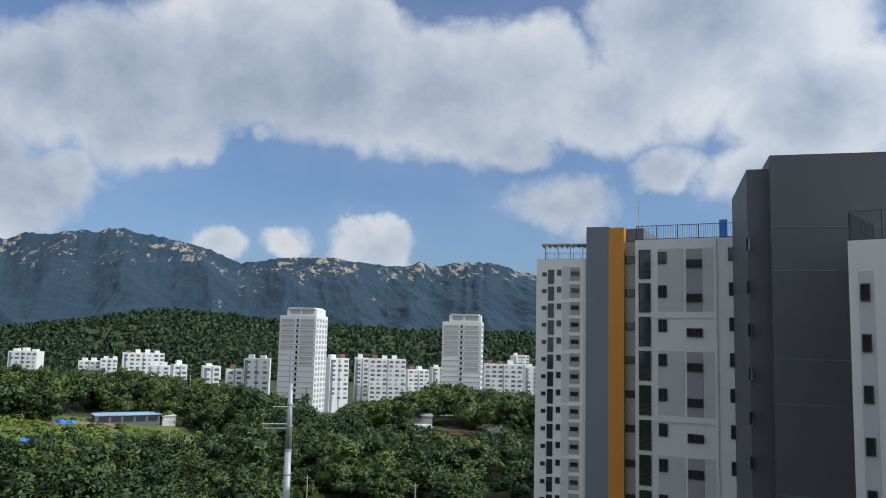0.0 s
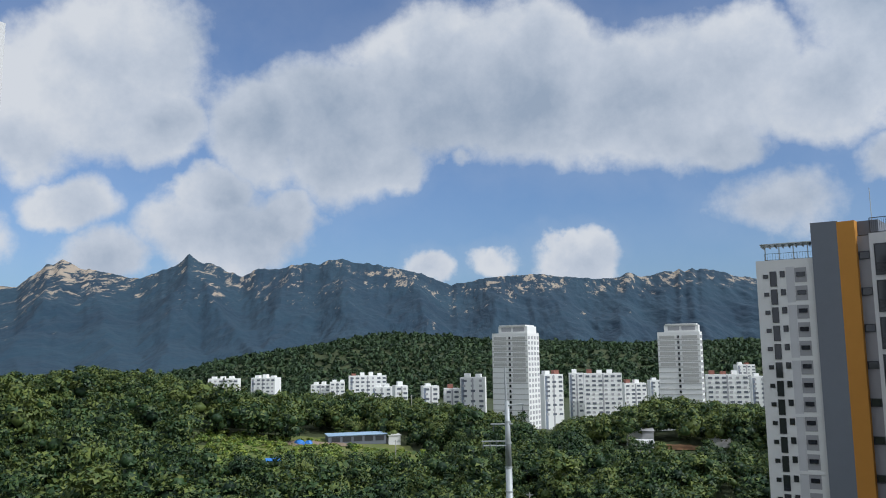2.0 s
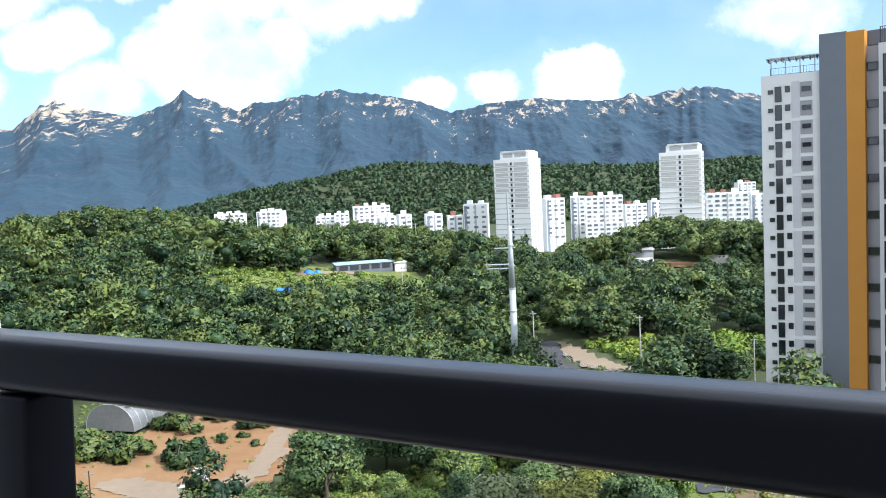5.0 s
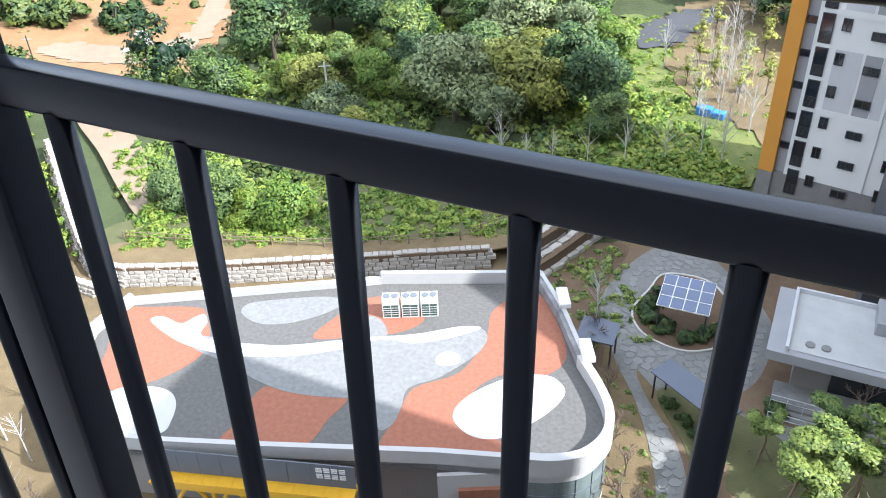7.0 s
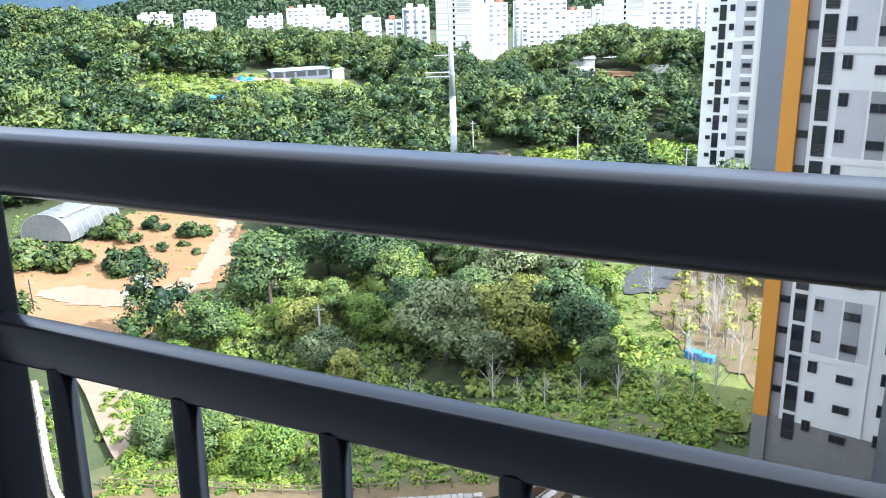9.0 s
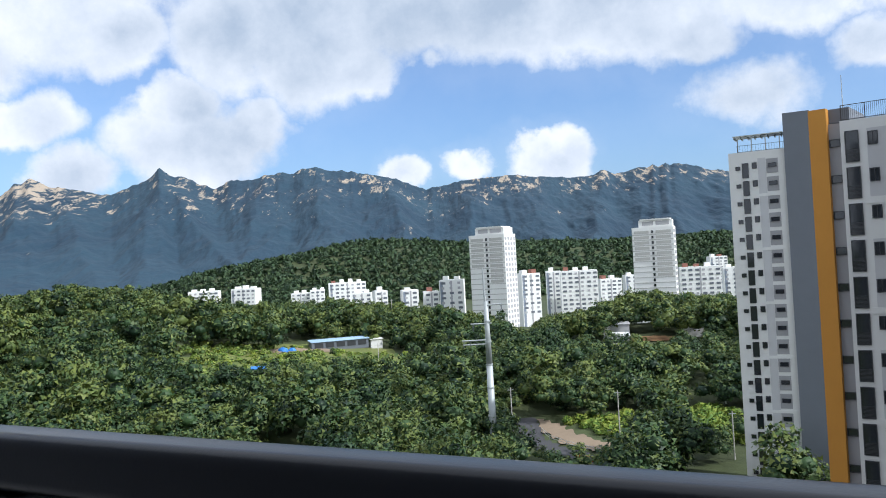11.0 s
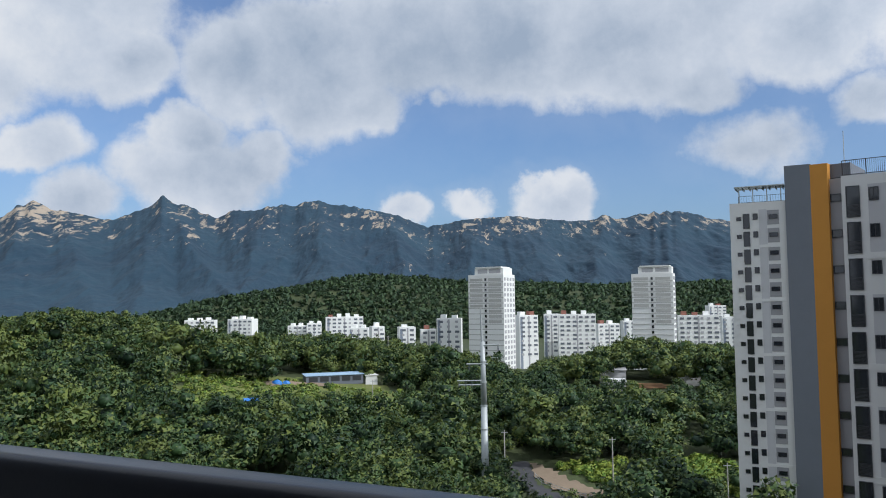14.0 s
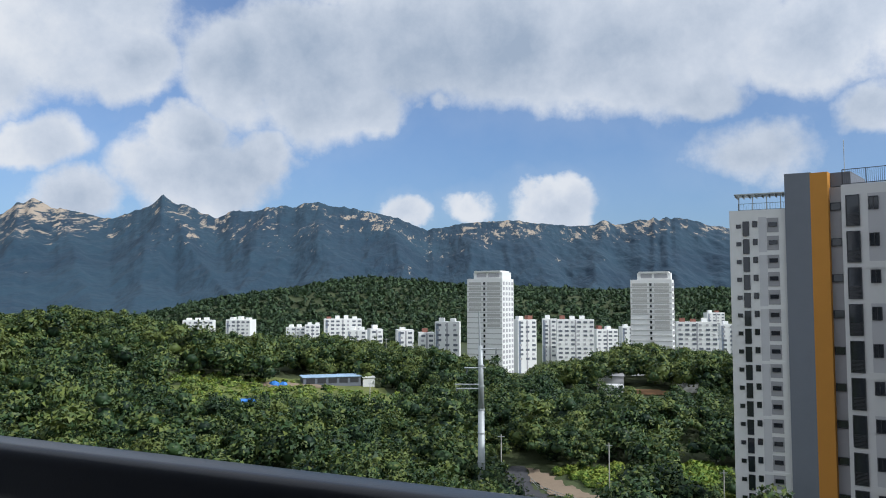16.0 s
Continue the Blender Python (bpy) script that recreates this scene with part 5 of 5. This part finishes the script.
draped("dirt_clearing", [(-58, 252), (-48, 257), (-40, 260), (-40, 263), (-50, 262), (-60, 256)], .5, "sand", "bare earth round the sheds", 2)
draped("dirt_clearing", [(61, 280), (66, 277), (75, 278), (79, 284), (72, 289), (62, 287)], .4, "dirt", "red earth bank by the far houses", 2)
draped("road", [(13, 186), (14, 172), (17, 162), (24, 152), (31, 142), (36, 146), (28, 156), (21, 165), (17.5, 174), (18, 188)], .4, "asphalt", "grey road winding out of the woods", 1.2)
draped("dirt_verge", [(18, 188), (19, 174), (24, 164), (33, 154), (38, 158), (28, 168), (23, 180)], .35, "sand", "bare earth beside the road", 1.4)


def greenhouse():
    b = thing("greenhouse", pose(-69, 136, float(ground_z(-65, 140)), 0, 0, -12), "white plastic tunnel greenhouse", "greenhouse")
    bm = bmesh.new()
    n, L, W, H = 14, 15, 9.5, 4.6
    rows_ = []
    for y in np.linspace(0, L, 8):
        rows_.append([bm.verts.new((W / 2 - W / 2 * math.cos(math.pi * k / n), y, H * math.sin(math.pi * k / n) ** .8)) for k in range(n + 1)])
    for a, c in zip(rows_, rows_[1:]):
        for k in range(n):
            bm.faces.new((a[k], c[k], c[k + 1], a[k + 1]))
    bm.faces.new(rows_[0])
    bm.faces.new(rows_[-1][::-1])
    part("film_cover", bm, M["film"], b)
    for y in np.linspace(0, L, 9):
        bm = bmesh.new()
        pts = [(W / 2 - (W / 2 + .04) * math.cos(math.pi * k / n), y, (H + .04) * math.sin(math.pi * k / n) ** .8) for k in range(n + 1)]
        for p, q in zip(pts, pts[1:]):
            rod(bm, p, q, .05, seg=5)
        part("hoop", bm, M["steel"], b)
    boxes("vent_sheet", M["white_box"], b, *[(W * .62, W * .86, .8 + k * 1.0, 1.4 + k * 1.0, 4.1, 4.16) for k in range(13)])


greenhouse()


def shed(name, x, y, turn, w, d, h, roof, label, wall="brown"):
    b = thing(name, pose(x, y, float(ground_z(x, y)) + .3, 0, 0, turn), label, "shed")
    boxes("wall", M[wall], b, (0, w, .3, d, -1, h))
    bm = bmesh.new()
    box(bm, -.3, w + .3, 0, d + .3, 0, .18)
    bm.transform(Matrix.Translation((0, 0, h + .02)) @ Matrix.Rotation(radians(5), 4, "X"))
    part("roof", bm, M[roof], b)
    return b


M["pale_blue"] = mat("pale_blue_sheet", (.36, .50, .66), .5, 0, .12, 1)
long = shed("long_shed", -46, 262, 22, 19, 5, 2.0, "pale_blue", "long low shed with a pale blue roof", "slate")
# solid dark panels imitate the shade inside the shed's open bays
for k in range(5):
    boxes("bay_opening", M["frame"], long, (1 + k * 3.6, 3.8 + k * 3.6, .2, .296, .2, 1.7))
shed("cabin", -27.6, 269, 22, 4, 4, 2.8, "white", "white cabin at the end of a shed", "white")
shed("hut", -56.5, 225, 15, 6.5, 3.5, 1.6, "blue", "low hut with a blue tarpaulin roof")
shed("house", 52, 286, -8, 9, 7, 4.6, "far_grey", "grey flat-roofed house among the trees", "pale")
shed("house_wing", 52.5, 270, -8, 5, 6, 3.2, "white", "white house wing among the trees", "pale")
shed("white_house", 80, 287, -12, 11, 7, 3.4, "white", "low white flat-roofed house", "white")
shed("small_house", 2, 266, 5, 7, 5, 3.0, "far_grey", "grey roofed hut behind the power pole", "pale")
for x, y, s in ((-54, 256, 1.3), (-51.5, 257.5, 1.0)):
    b = thing("tarpaulin_pile", pose(x, y, float(ground_z(x, y)) + .4), "bright blue tarpaulin over a pile", "tarpaulin")
    bm = bmesh.new()
    bmesh.ops.create_icosphere(bm, subdivisions=2, radius=s, matrix=Matrix.Diagonal((1.3, 1, 1, 1)))
    for v in bm.verts:
        v.co += Vector((noise.noise(v.co * 2), noise.noise(v.co * 2 + Vector((5, 0, 0))), noise.noise(v.co * 3))) * .25
    part("sheet", bm, M["blue"], b)

b = thing("blue_crate", pose(31.2, 85, float(ground_z(31, 85)) + .3, 0, 0, -35), "bright blue tarpaulin over stacked crates", "crate")
for q in ((-1.6, .2, -.6, .6, 0, 1.0), (.25, 1.7, -.7, .5, 0, .8)):
    boxes("crate", M["blue"], b, q, bevel=.12)
b = thing("board_stack", pose(-41.6, 114, float(ground_z(-41.6, 114)) + .3, 0, 0, 12), "stack of pale boards on the earth", "boards")
for k in range(6):
    boxes("board", M["conc"], b, (-1.1 + .05 * k, 1.1 - .12 * k, -.8, .8, k * .36, k * .36 + .3), bevel=.03)
b = thing("board_pile", pose(-42.4, 111.8, float(ground_z(-42, 112)) + .3, 0, 0, 5), "low pile of boards on the earth", "boards")
for k in range(2):
    boxes("board", M["conc"], b, (-1.5, 1.5, -.6, .6, k * .25, k * .25 + .2))


def thin_pole(x, y, h, r=.14, material="conc", label="pale concrete utility pole"):
    b = thing("utility_pole", pose(x, y, float(ground_z(x, y))), label, "pole")
    bm = bmesh.new()
    rod(bm, (0, 0, 0), (0, 0, h), r, r * .7, 10)
    part("shaft", bm, M[material], b)
    bm = bmesh.new()
    rod(bm, (-.7, 0, h - .5), (.7, 0, h - .5), .06, seg=6)
    part("cross_arm", bm, M["steel"], b)


thin_pole(-13, 91, 6.5, .16)
for az, d, h in ((-11.03, 172, 10), (-18.4, 160, 9), (5.4, 235, 9), (4.3, 300, 14), (-3.7, 170, 12)):
    p = polar(az, d)
    thin_pole(p.x, p.y, h)
thin_pole(-55.5, 109, 4.2, .10, "frame", "dark steel lamp post by the field")
for k in range(5):
    p = Vector((22.5 + k * 1.3, 157 - k * 1.5, 0))
    b = thing("barrier", pose(p.x, p.y, float(ground_z(p.x, p.y)) + .4, 0, 0, -45), "orange plastic road barrier", "barrier", "road barriers")
    boxes("body", M["orange_plastic"], b, (-.6, .6, -.22, .22, 0, .8), bevel=.06)


def guard(pts):
    b = thing("guard_rail", pose(0, 0, 0), "pale metal guard rail along the road", "railing")
    for a, q in zip(pts, pts[1:]):
        za, zq = float(ground_z(*a)) + .4, float(ground_z(*q)) + .4
        for h in (.4, .9):
            bm = bmesh.new()
            rod(bm, (*a, za + h), (*q, zq + h), .05, seg=6)
            part("rail", bm, M["steel"], b)
        bm = bmesh.new()
        rod(bm, (*a, za), (*a, za + 1), .06, seg=6)
        part("post", bm, M["steel"], b)


guard([(17.8, 176), (18.6, 171), (21.5, 166), (25, 161.5), (29, 157), (33, 152)])


# ---- single trees near the flats ----
def tree_kind(seed, leaves, size, R, H, material, trunk, hue=0.0, stem=.24):
    rnd = random.Random(seed)
    v, f, t, nm = crown(rnd, 26 if leaves > 3000 else 11, leaves, size, R, H)
    v[:, 2] += trunk
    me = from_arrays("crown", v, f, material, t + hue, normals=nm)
    bm = bmesh.new()
    rod(bm, (0, 0, -1), (.1, 0, trunk * .7), stem, stem * .8, 9)
    rod(bm, (.1, 0, trunk * .7), (-.1, .2, trunk + H * .7), stem * .8, stem * .25, 8)
    for k in range(6):
        a = rnd.uniform(0, 6.28)
        rod(bm, (.05, 0, trunk * .75 + k * .35), (math.cos(a) * R * .6, math.sin(a) * R * .6, trunk + H * rnd.uniform(.3, .8)), stem * .38, stem * .12, 6)
    return me, done(bm, "trunk", M["bark"])


def tree(kind, x, y, s, label, turn=0, up=0.0):
    b = thing("tree", pose(x, y, float(ground_z(x, y)) + up, 0, 0, turn) @ Matrix.Scale(s, 4), label, "tree")
    part("trunk", kind[1], None, b)
    part("crown", kind[0], None, b)


BROAD = [tree_kind(20 + k, 9000, .175, 3.9, 5.2, M["leaf_near"], 2.2) for k in range(3)]
DARK = [tree_kind(24 + k, 9500, .18, 3.9, 5.2, M["leaf_dark"], 2.0) for k in range(3)]
GREY = [tree_kind(27 + k, 9000, .17, 3.9, 4.8, M["leaf_grey"], 2.0) for k in range(2)]
OLIVE = [tree_kind(34 + k, 8500, .18, 3.8, 4.8, M["leaf_olive"], 1.8) for k in range(2)]
SUNNY = [tree_kind(30 + k, 8000, .17, 3.7, 4.6, M["leaf_bright"], 1.6) for k in range(3)]
rnd = random.Random(2)
for kinds, label, places in (
        # the tree at 17.8, 86.8 has dark leaves to stand in for shade
        (DARK, "dense dark green broadleaf tree on the slope", ((-21.8, 106.2, 1.42), (-9.5, 115.3, 1.45), (-15, 118, 1.2), (17.8, 86.8, 1.1), (15.5, 92.5, 1.2), (-4.3, 108, 1.1), (-26.7, 69, .62), (1, 121, 1.25), (-20, 128, 1.1), (20, 93.5, .8), (-3, 99, .9), (6, 98, 1.0), (18.5, 81.5, .7))),
        (GREY, "grey-green leafy tree on the slope", ((2.0, 87.2, 1.4), (-12.4, 86.3, .82), (11.1, 105.2, 1.3), (5.5, 83.5, 1.0), (18.6, 103.4, 1.05), (9, 116, 1.2))),
        (OLIVE, "olive-yellow leafy tree in the sun", ((9.5, 87.5, 1.3), (-15.1, 93.1, .95), (-9.1, 82.2, .62), (13, 99, .9), (7, 93, 1.0))),
        (BROAD, "leafy green broadleaf tree on the slope", ((-27, 92.4, 1.0), (-21.2, 67.5, .72), (-4.3, 105.7, 1.0), (-16, 101, .8), (14, 111, 1.0), (6, 113, 1.0), (-2.5, 91, .8), (-32, 95, .6), (22, 112, .9), (-12, 99.5, .8))),
        (SUNNY, "bright yellow-green leafy tree in the sun", ((-14.7, 65.5, .8), (-7.6, 95.2, .9), (23, 100.8, .9), (-18, 98, .7), (-12.5, 90.5, .6), (-30, 90, .5), (21.5, 106.5, .9), (-25, 97, .6), (-18.3, 66, .6), (-2, 112, .8)))):
    for k, (x, y, sc) in enumerate(places):
        tree(kinds[k % len(kinds)], x, y, sc, label, rnd.uniform(0, 360))
SHRUB = [tree_kind(40 + k, 1500, .2, 1.7, 1.6, M["leaf"], .1) for k in range(2)]
for k, (x, y, s) in enumerate(((-64, 125, 1.5), (-59.5, 125.5, 1.4), (-56, 124.5, 1.35), (-47.5, 123, 1.3), (-45, 124, 1.2), (-54.5, 139, 1.3), (-52, 136.5, 1.2), (-40.6, 139, 1.0), (-48, 142, .9), (-67, 127, 1.2), (-44, 132, .5), (-41, 134, .4), (-38, 130, .4),
                               (17, 48.4, .5), (16.2, 49.6, .5), (18.4, 47.2, .5), (19.6, 47.4, .5), (16.4, 51.4, .5), (17.4, 52.6, .5), (20.4, 47.8, .45), (15.9, 50.6, .4), (22.2, 39.4, .5), (26.5, 34.4, .5), (15.2, 40.4, .35), (15.8, 38.8, .35), (16.4, 37.4, .35), (-2.6, 29.4, .8), (-1.2, 28.0, .7), (-3.6, 28.2, .6), (-14.5, 29.0, .5), (-13.2, 29.6, .5), (2.6, 29.2, .4), (6.5, 29.2, .45), (9.5, 30.5, .4))):
    tree(SHRUB[k % 2], x, y, s * (1.5 if y > 100 else 1.0), "round green leafy shrub in bare earth", rnd.uniform(0, 360), .1)


def pine_kind(seed):
    rnd = random.Random(seed)
    V, F, T, N, n = [], [], [], [], 0
    for k in range(7):
        a = rnd.uniform(0, 6.28)
        v, f, t, nm = crown(rnd, 5, 900, .11, 1.25, .7)
        q = rnd.uniform(.2, 1.5)
        v = v * [1, 1, .7] + [math.cos(a) * q, math.sin(a) * q, 4.2 + k * .45]
        V.append(v), F.append(f + n), T.append(t + .15), N.append(nm)
        n += len(v)
    me = from_arrays("crown", np.concatenate(V), np.concatenate(F), M["leaf_near"], np.concatenate(T), normals=np.concatenate(N))
    bm = bmesh.new()
    rod(bm, (0, 0, 0), (.4, .1, 3), .15, .12, 8)
    rod(bm, (.4, .1, 3), (0, 0, 6.5), .12, .05, 8)
    for k in range(3):
        rod(bm, (1.6 * math.cos(k * 2.1), 1.6 * math.sin(k * 2.1), 0), (.3, .1, 2.4), .05, seg=6)
    return me, done(bm, "trunk", M["log"])


PINE = [pine_kind(s) for s in (50, 51)]
for k, (x, y, s) in enumerate(((21, 31.6, 1.0), (24.2, 31.4, .95), (19.0, 29.2, 1.0), (23.6, 34.6, .8), (27, 29.5, .95), (19.6, 35.2, .6))):
    tree(PINE[k % 2], x, y, s, "staked young pine with cloud-shaped tufts", k * 70)


def bare_kind(seed, h):
    rnd = random.Random(seed)
    bm = bmesh.new()
    rod(bm, (0, 0, 0), (0, 0, h), .07, .02, 6)
    for k in range(16):
        z = h * rnd.uniform(.3, .95)
        a = rnd.uniform(0, 6.28)
        L = (h - z) * .5 + .5
        rod(bm, (0, 0, z), (math.cos(a) * L * .6, math.sin(a) * L * .6, z + L * .8), .025, .008, 4)
    return done(bm, "trunk", M["conc"])


def twiggy_kind(seed, h):
    """A leafless ornamental tree: a short stem that forks again and again."""
    rnd = random.Random(seed)
    bm = bmesh.new()

    def grow(p, d, length, r, depth):
        q = p + d * length
        rod(bm, p, q, r, r * .7, 6 if depth > 2 else 4)
        if depth == 0:
            return
        for _ in range(3 if depth > 1 else 4):
            e = (d + Vector((rnd.uniform(-.8, .8), rnd.uniform(-.8, .8), rnd.uniform(-.15, .5)))).normalized()
            grow(p + d * length * rnd.uniform(.6, 1), e, length * rnd.uniform(.6, .85), r * .6, depth - 1)

    grow(Vector((0, 0, 0)), Vector((.05, 0, 1)), h * .28, .09, 4)
    return done(bm, "trunk", M["twig"])


M["twig"] = mat("brown_twigs", (.17, .125, .095), .9, 0, .25, 3)
TWIGGY = [twiggy_kind(80, 4.2), twiggy_kind(81, 3.6), twiggy_kind(82, 4.6)]
for k, (x, y) in enumerate(((10.6, 38), (10.9, 34.5), (10.3, 30.8), (11.2, 41.5), (1.2, 28.6), (11.0, 46.5), (3.4, 28.2), (-16.5, 30.8), (29, 36.2), (10.2, 36.2), (10.0, 32.6), (27.6, 38.5), (-24.5, 31), (-26.5, 34))):
    b = thing("shrub_tree", pose(x, y, 0, 0, 0, k * 47), "leafless brown ornamental tree with fine twigs", "tree", "ornamental trees")
    part("trunk", TWIGGY[k % 3], None, b)
BARE = [bare_kind(60, 6.5), bare_kind(61, 5.0)]
rnd = random.Random(8)
for x, y in ((29.1, 74), (30.5, 78), (34.2, 80.8), (31.8, 95.6), (29.4, 99.4), (35.2, 95.3), (38, 100), (11.6, 74.5), (6.4, 75.6), (9.0, 75.4), (15.4, 75.1), (33, 88), (36, 90), (31, 91), (38, 94), (27.5, 76), (19, 74), (23, 73.5), (34.5, 84), (40, 105), (-2, 75), (-1.5, 28.2), (3.5, 27.5), (-27.5, 34), (-28.5, 38), (-29, 43), (-27, 30), (-31, 40), (11.5, 48.5), (12.2, 51.5)):
    b = thing("young_tree", pose(x, y, float(ground_z(x, y)), 0, 0, rnd.uniform(0, 360)) @ Matrix.Scale(rnd.uniform(.8, 1.2), 4), "thin bare pale young tree", "tree", "young trees")
    part("trunk", BARE[rnd.randrange(2)], None, b)


SAPLING = tree_kind(70, 220, .11, 1.2, 3.0, M["leaf_olive"], 1.6, .35, .07)
for x, y in [(rnd.uniform(29, 36) + (y - 84) * .35, y) for y in np.linspace(80, 112, 30)]:
    b = thing("young_tree", pose(x, y, float(ground_z(x, y)), 0, 0, rnd.uniform(0, 360)) @ Matrix.Scale(rnd.uniform(.6, 1.0), 4), "thin bare pale young tree", "tree", "young trees")
    part("trunk", BARE[rnd.randrange(2)], None, b)
for x, y in ((33, 97), (36, 99), (39, 97), (30.5, 93), (35.5, 104), (38.5, 108), (42, 99), (33.5, 92), (37, 92), (41, 94), (30, 87), (44, 104), (35, 87.5), (39, 89)):
    tree(SAPLING, x, y, rnd.uniform(.8, 1.3), "young yellow-leaved sapling on weedy ground", rnd.uniform(0, 360))


def undergrowth():
    rnd = random.Random(21)
    t1 = [crown(rnd, 4, 110, .17, 1.0, .6, cores=1) for _ in range(5)]
    # sunny and shady clumps differ by leaf colour, which stands in for light
    sun_toned, shade_toned = [], []

    def put(bucket, x0, x1, y0, y1, n, s0, s1, up=0.0, keep=None):
        for _ in range(n):
            x, y = rnd.uniform(x0, x1), rnd.uniform(y0, y1)
            if keep and not keep(x, y):
                continue
            bucket.append((x, y, float(ground_z(x, y)) - .1 + up, rnd.uniform(s0, s1), rnd.gauss(.08, .16)))
    put(sun_toned, 14, 30, 68, 116, 620, .7, 1.5, keep=lambda x, y: x < 18 + (116 - y) * .22 + rnd.uniform(0, 6) and x > 14 + abs(y - 92) * .12)
    put(sun_toned, -29, 16, 61.2, 72, 1000, .4, 1.0, 1.2)
    put(shade_toned, -36, -6, 72, 116, 700, .8, 1.7, keep=lambda x, y: x > -34 + (y - 72) * .1)
    put(sun_toned, -30, -4, 72, 100, 240, .7, 1.4)
    put(sun_toned, -44, -30, 62, 90, 160, .5, 1.0, .7, keep=lambda x, y: abs(x - (-36 - (y - 75) * .45)) > 2.4 and x > -33 - (y - 60) * .7)
    put(shade_toned, -12, 18, 72, 118, 380, .9, 1.9)
    put(shade_toned, -76, -34, 118, 150, 320, .2, .75)
    put(sun_toned, -76, -36, 100, 150, 520, .15, .42)
    put(sun_toned, 18, 34, 70, 116, 1700, .35, .85, keep=lambda x, y: x < 27 + (y - 70) * .12 + rnd.uniform(0, 4))
    put(sun_toned, 20, 60, 160, 186, 420, 1.2, 2.3, keep=lambda x, y: x > 22 + (186 - y) * .6)
    put(sun_toned, -82, -8, 212, 262, 700, .6, 1.9)
    put(shade_toned, -82, -8, 214, 256, 170, 1.6, 2.8)
    put(sun_toned, 4, 26, 62, 75, 650, .3, .85, 1.0)
    put(sun_toned, 24, 36, 70, 90, 500, .3, .6)
    put(sun_toned, -60, -32, 58, 104, 260, .4, 1.1, keep=lambda x, y: x < -34 - (y - 60) * .42)
    put(shade_toned, -62, -32, 58, 104, 160, .5, 1.4, keep=lambda x, y: x < -36 - (y - 60) * .42)
    put(shade_toned, 8, 16, 47, 60, 170, .3, .7)
    put(shade_toned, 9, 13, 24, 44, 60, .2, .45)
    put(sun_toned, 9, 13, 24, 40, 40, .2, .4)
    put(shade_toned, 26, 48, 84, 118, 160, .4, .9)
    put(sun_toned, 26, 48, 84, 118, 160, .4, .9)
    scatter("undergrowth", t1, sun_toned, M["leaf_bright"], "bright green vines and weeds on the bank")
    scatter("undergrowth", t1, shade_toned, M["leaf_near"], "dark green undergrowth between the trees")


undergrowth()


# ---- flagstones of the garden path ----
def flagstones(pts, z, count, seed, label, bed=None):
    """Uneven flat stones with open joints, kept inside a smooth outline."""
    rnd = random.Random(seed)
    P = [(p.x, p.y) for p in curve_points(pts)]

    def inside(x, y):
        c = False
        for (x1, y1), (x2, y2) in zip(P, P[1:] + P[:1]):
            if (y1 > y) != (y2 > y) and x < (x2 - x1) * (y - y1) / (y2 - y1) + x1:
                c = not c
        return c
    shapes = []
    for k in range(8):
        bm = bmesh.new()
        n = rnd.choice((4, 5, 5, 6))
        turn = rnd.uniform(0, 6.28)
        ring = [(math.cos(turn + 6.283 * i / n + rnd.uniform(-.25, .25)) * rnd.uniform(.43, .56), math.sin(turn + 6.283 * i / n + rnd.uniform(-.25, .25)) * rnd.uniform(.43, .56)) for i in range(n)]
        lo, hi = [bm.verts.new((x, y, -.05)) for x, y in ring], [bm.verts.new((x * .95, y * .95, .02)) for x, y in ring]
        bm.faces.new(hi)
        for i in range(n):
            bm.faces.new((lo[i], lo[(i + 1) % n], hi[(i + 1) % n], hi[i]))
        bmesh.ops.recalc_face_normals(bm, faces=bm.faces[:])
        shapes.append(done(bm, "flagstone", M["flag"]))
    base = thing("flagstone_path", pose(0, 0, z), label, "path", kind="structure")
    x0, x1, y0, y1 = min(p[0] for p in P), max(p[0] for p in P), min(p[1] for p in P), max(p[1] for p in P)
    step, made, row = .78, 0, 0
    y = y0
    while y < y1:
        x = x0 + (row % 2) * step * .5
        while x < x1:
            px, py = x + rnd.uniform(-.1, .1), y + rnd.uniform(-.08, .08)
            if made < count and inside(px, py) and not (bed and math.hypot((px - bed[0]) / bed[2], (py - bed[1]) / bed[3]) < 1):
                ob = part("flagstone", shapes[rnd.randrange(8)], None, base)
                ob.matrix_basis = pose(px, py, rnd.uniform(-.006, .006), 0, 0, rnd.uniform(0, 360)) @ Matrix.Diagonal((rnd.uniform(.8, 1.0), rnd.uniform(.74, .9), 1, 1))
                made += 1
            x += step
        y += step * .86
        row += 1


flagstones([(8.9, 23), (11, 23), (12.2, 28), (13.2, 30.6), (14.3, 33.5), (14.5, 37.2), (13.7, 41), (13.3, 41.1), (13.2, 36.9), (12.9, 33.9), (12.1, 31.3), (9.9, 27.5)], .07, 160, 91, "grey flagstones with open joints on the path")
flagstones([(13.2, 44), (13.8, 44.4), (16.4, 43), (20, 41.8), (22.6, 44), (24.6, 49), (23.4, 55), (22, 58), (18.8, 58.5), (14, 53.1), (13.0, 48)], .06, 300, 92, "pale paving stones round the planting bed", (18.9, 50.8, 4.2, 5.2))
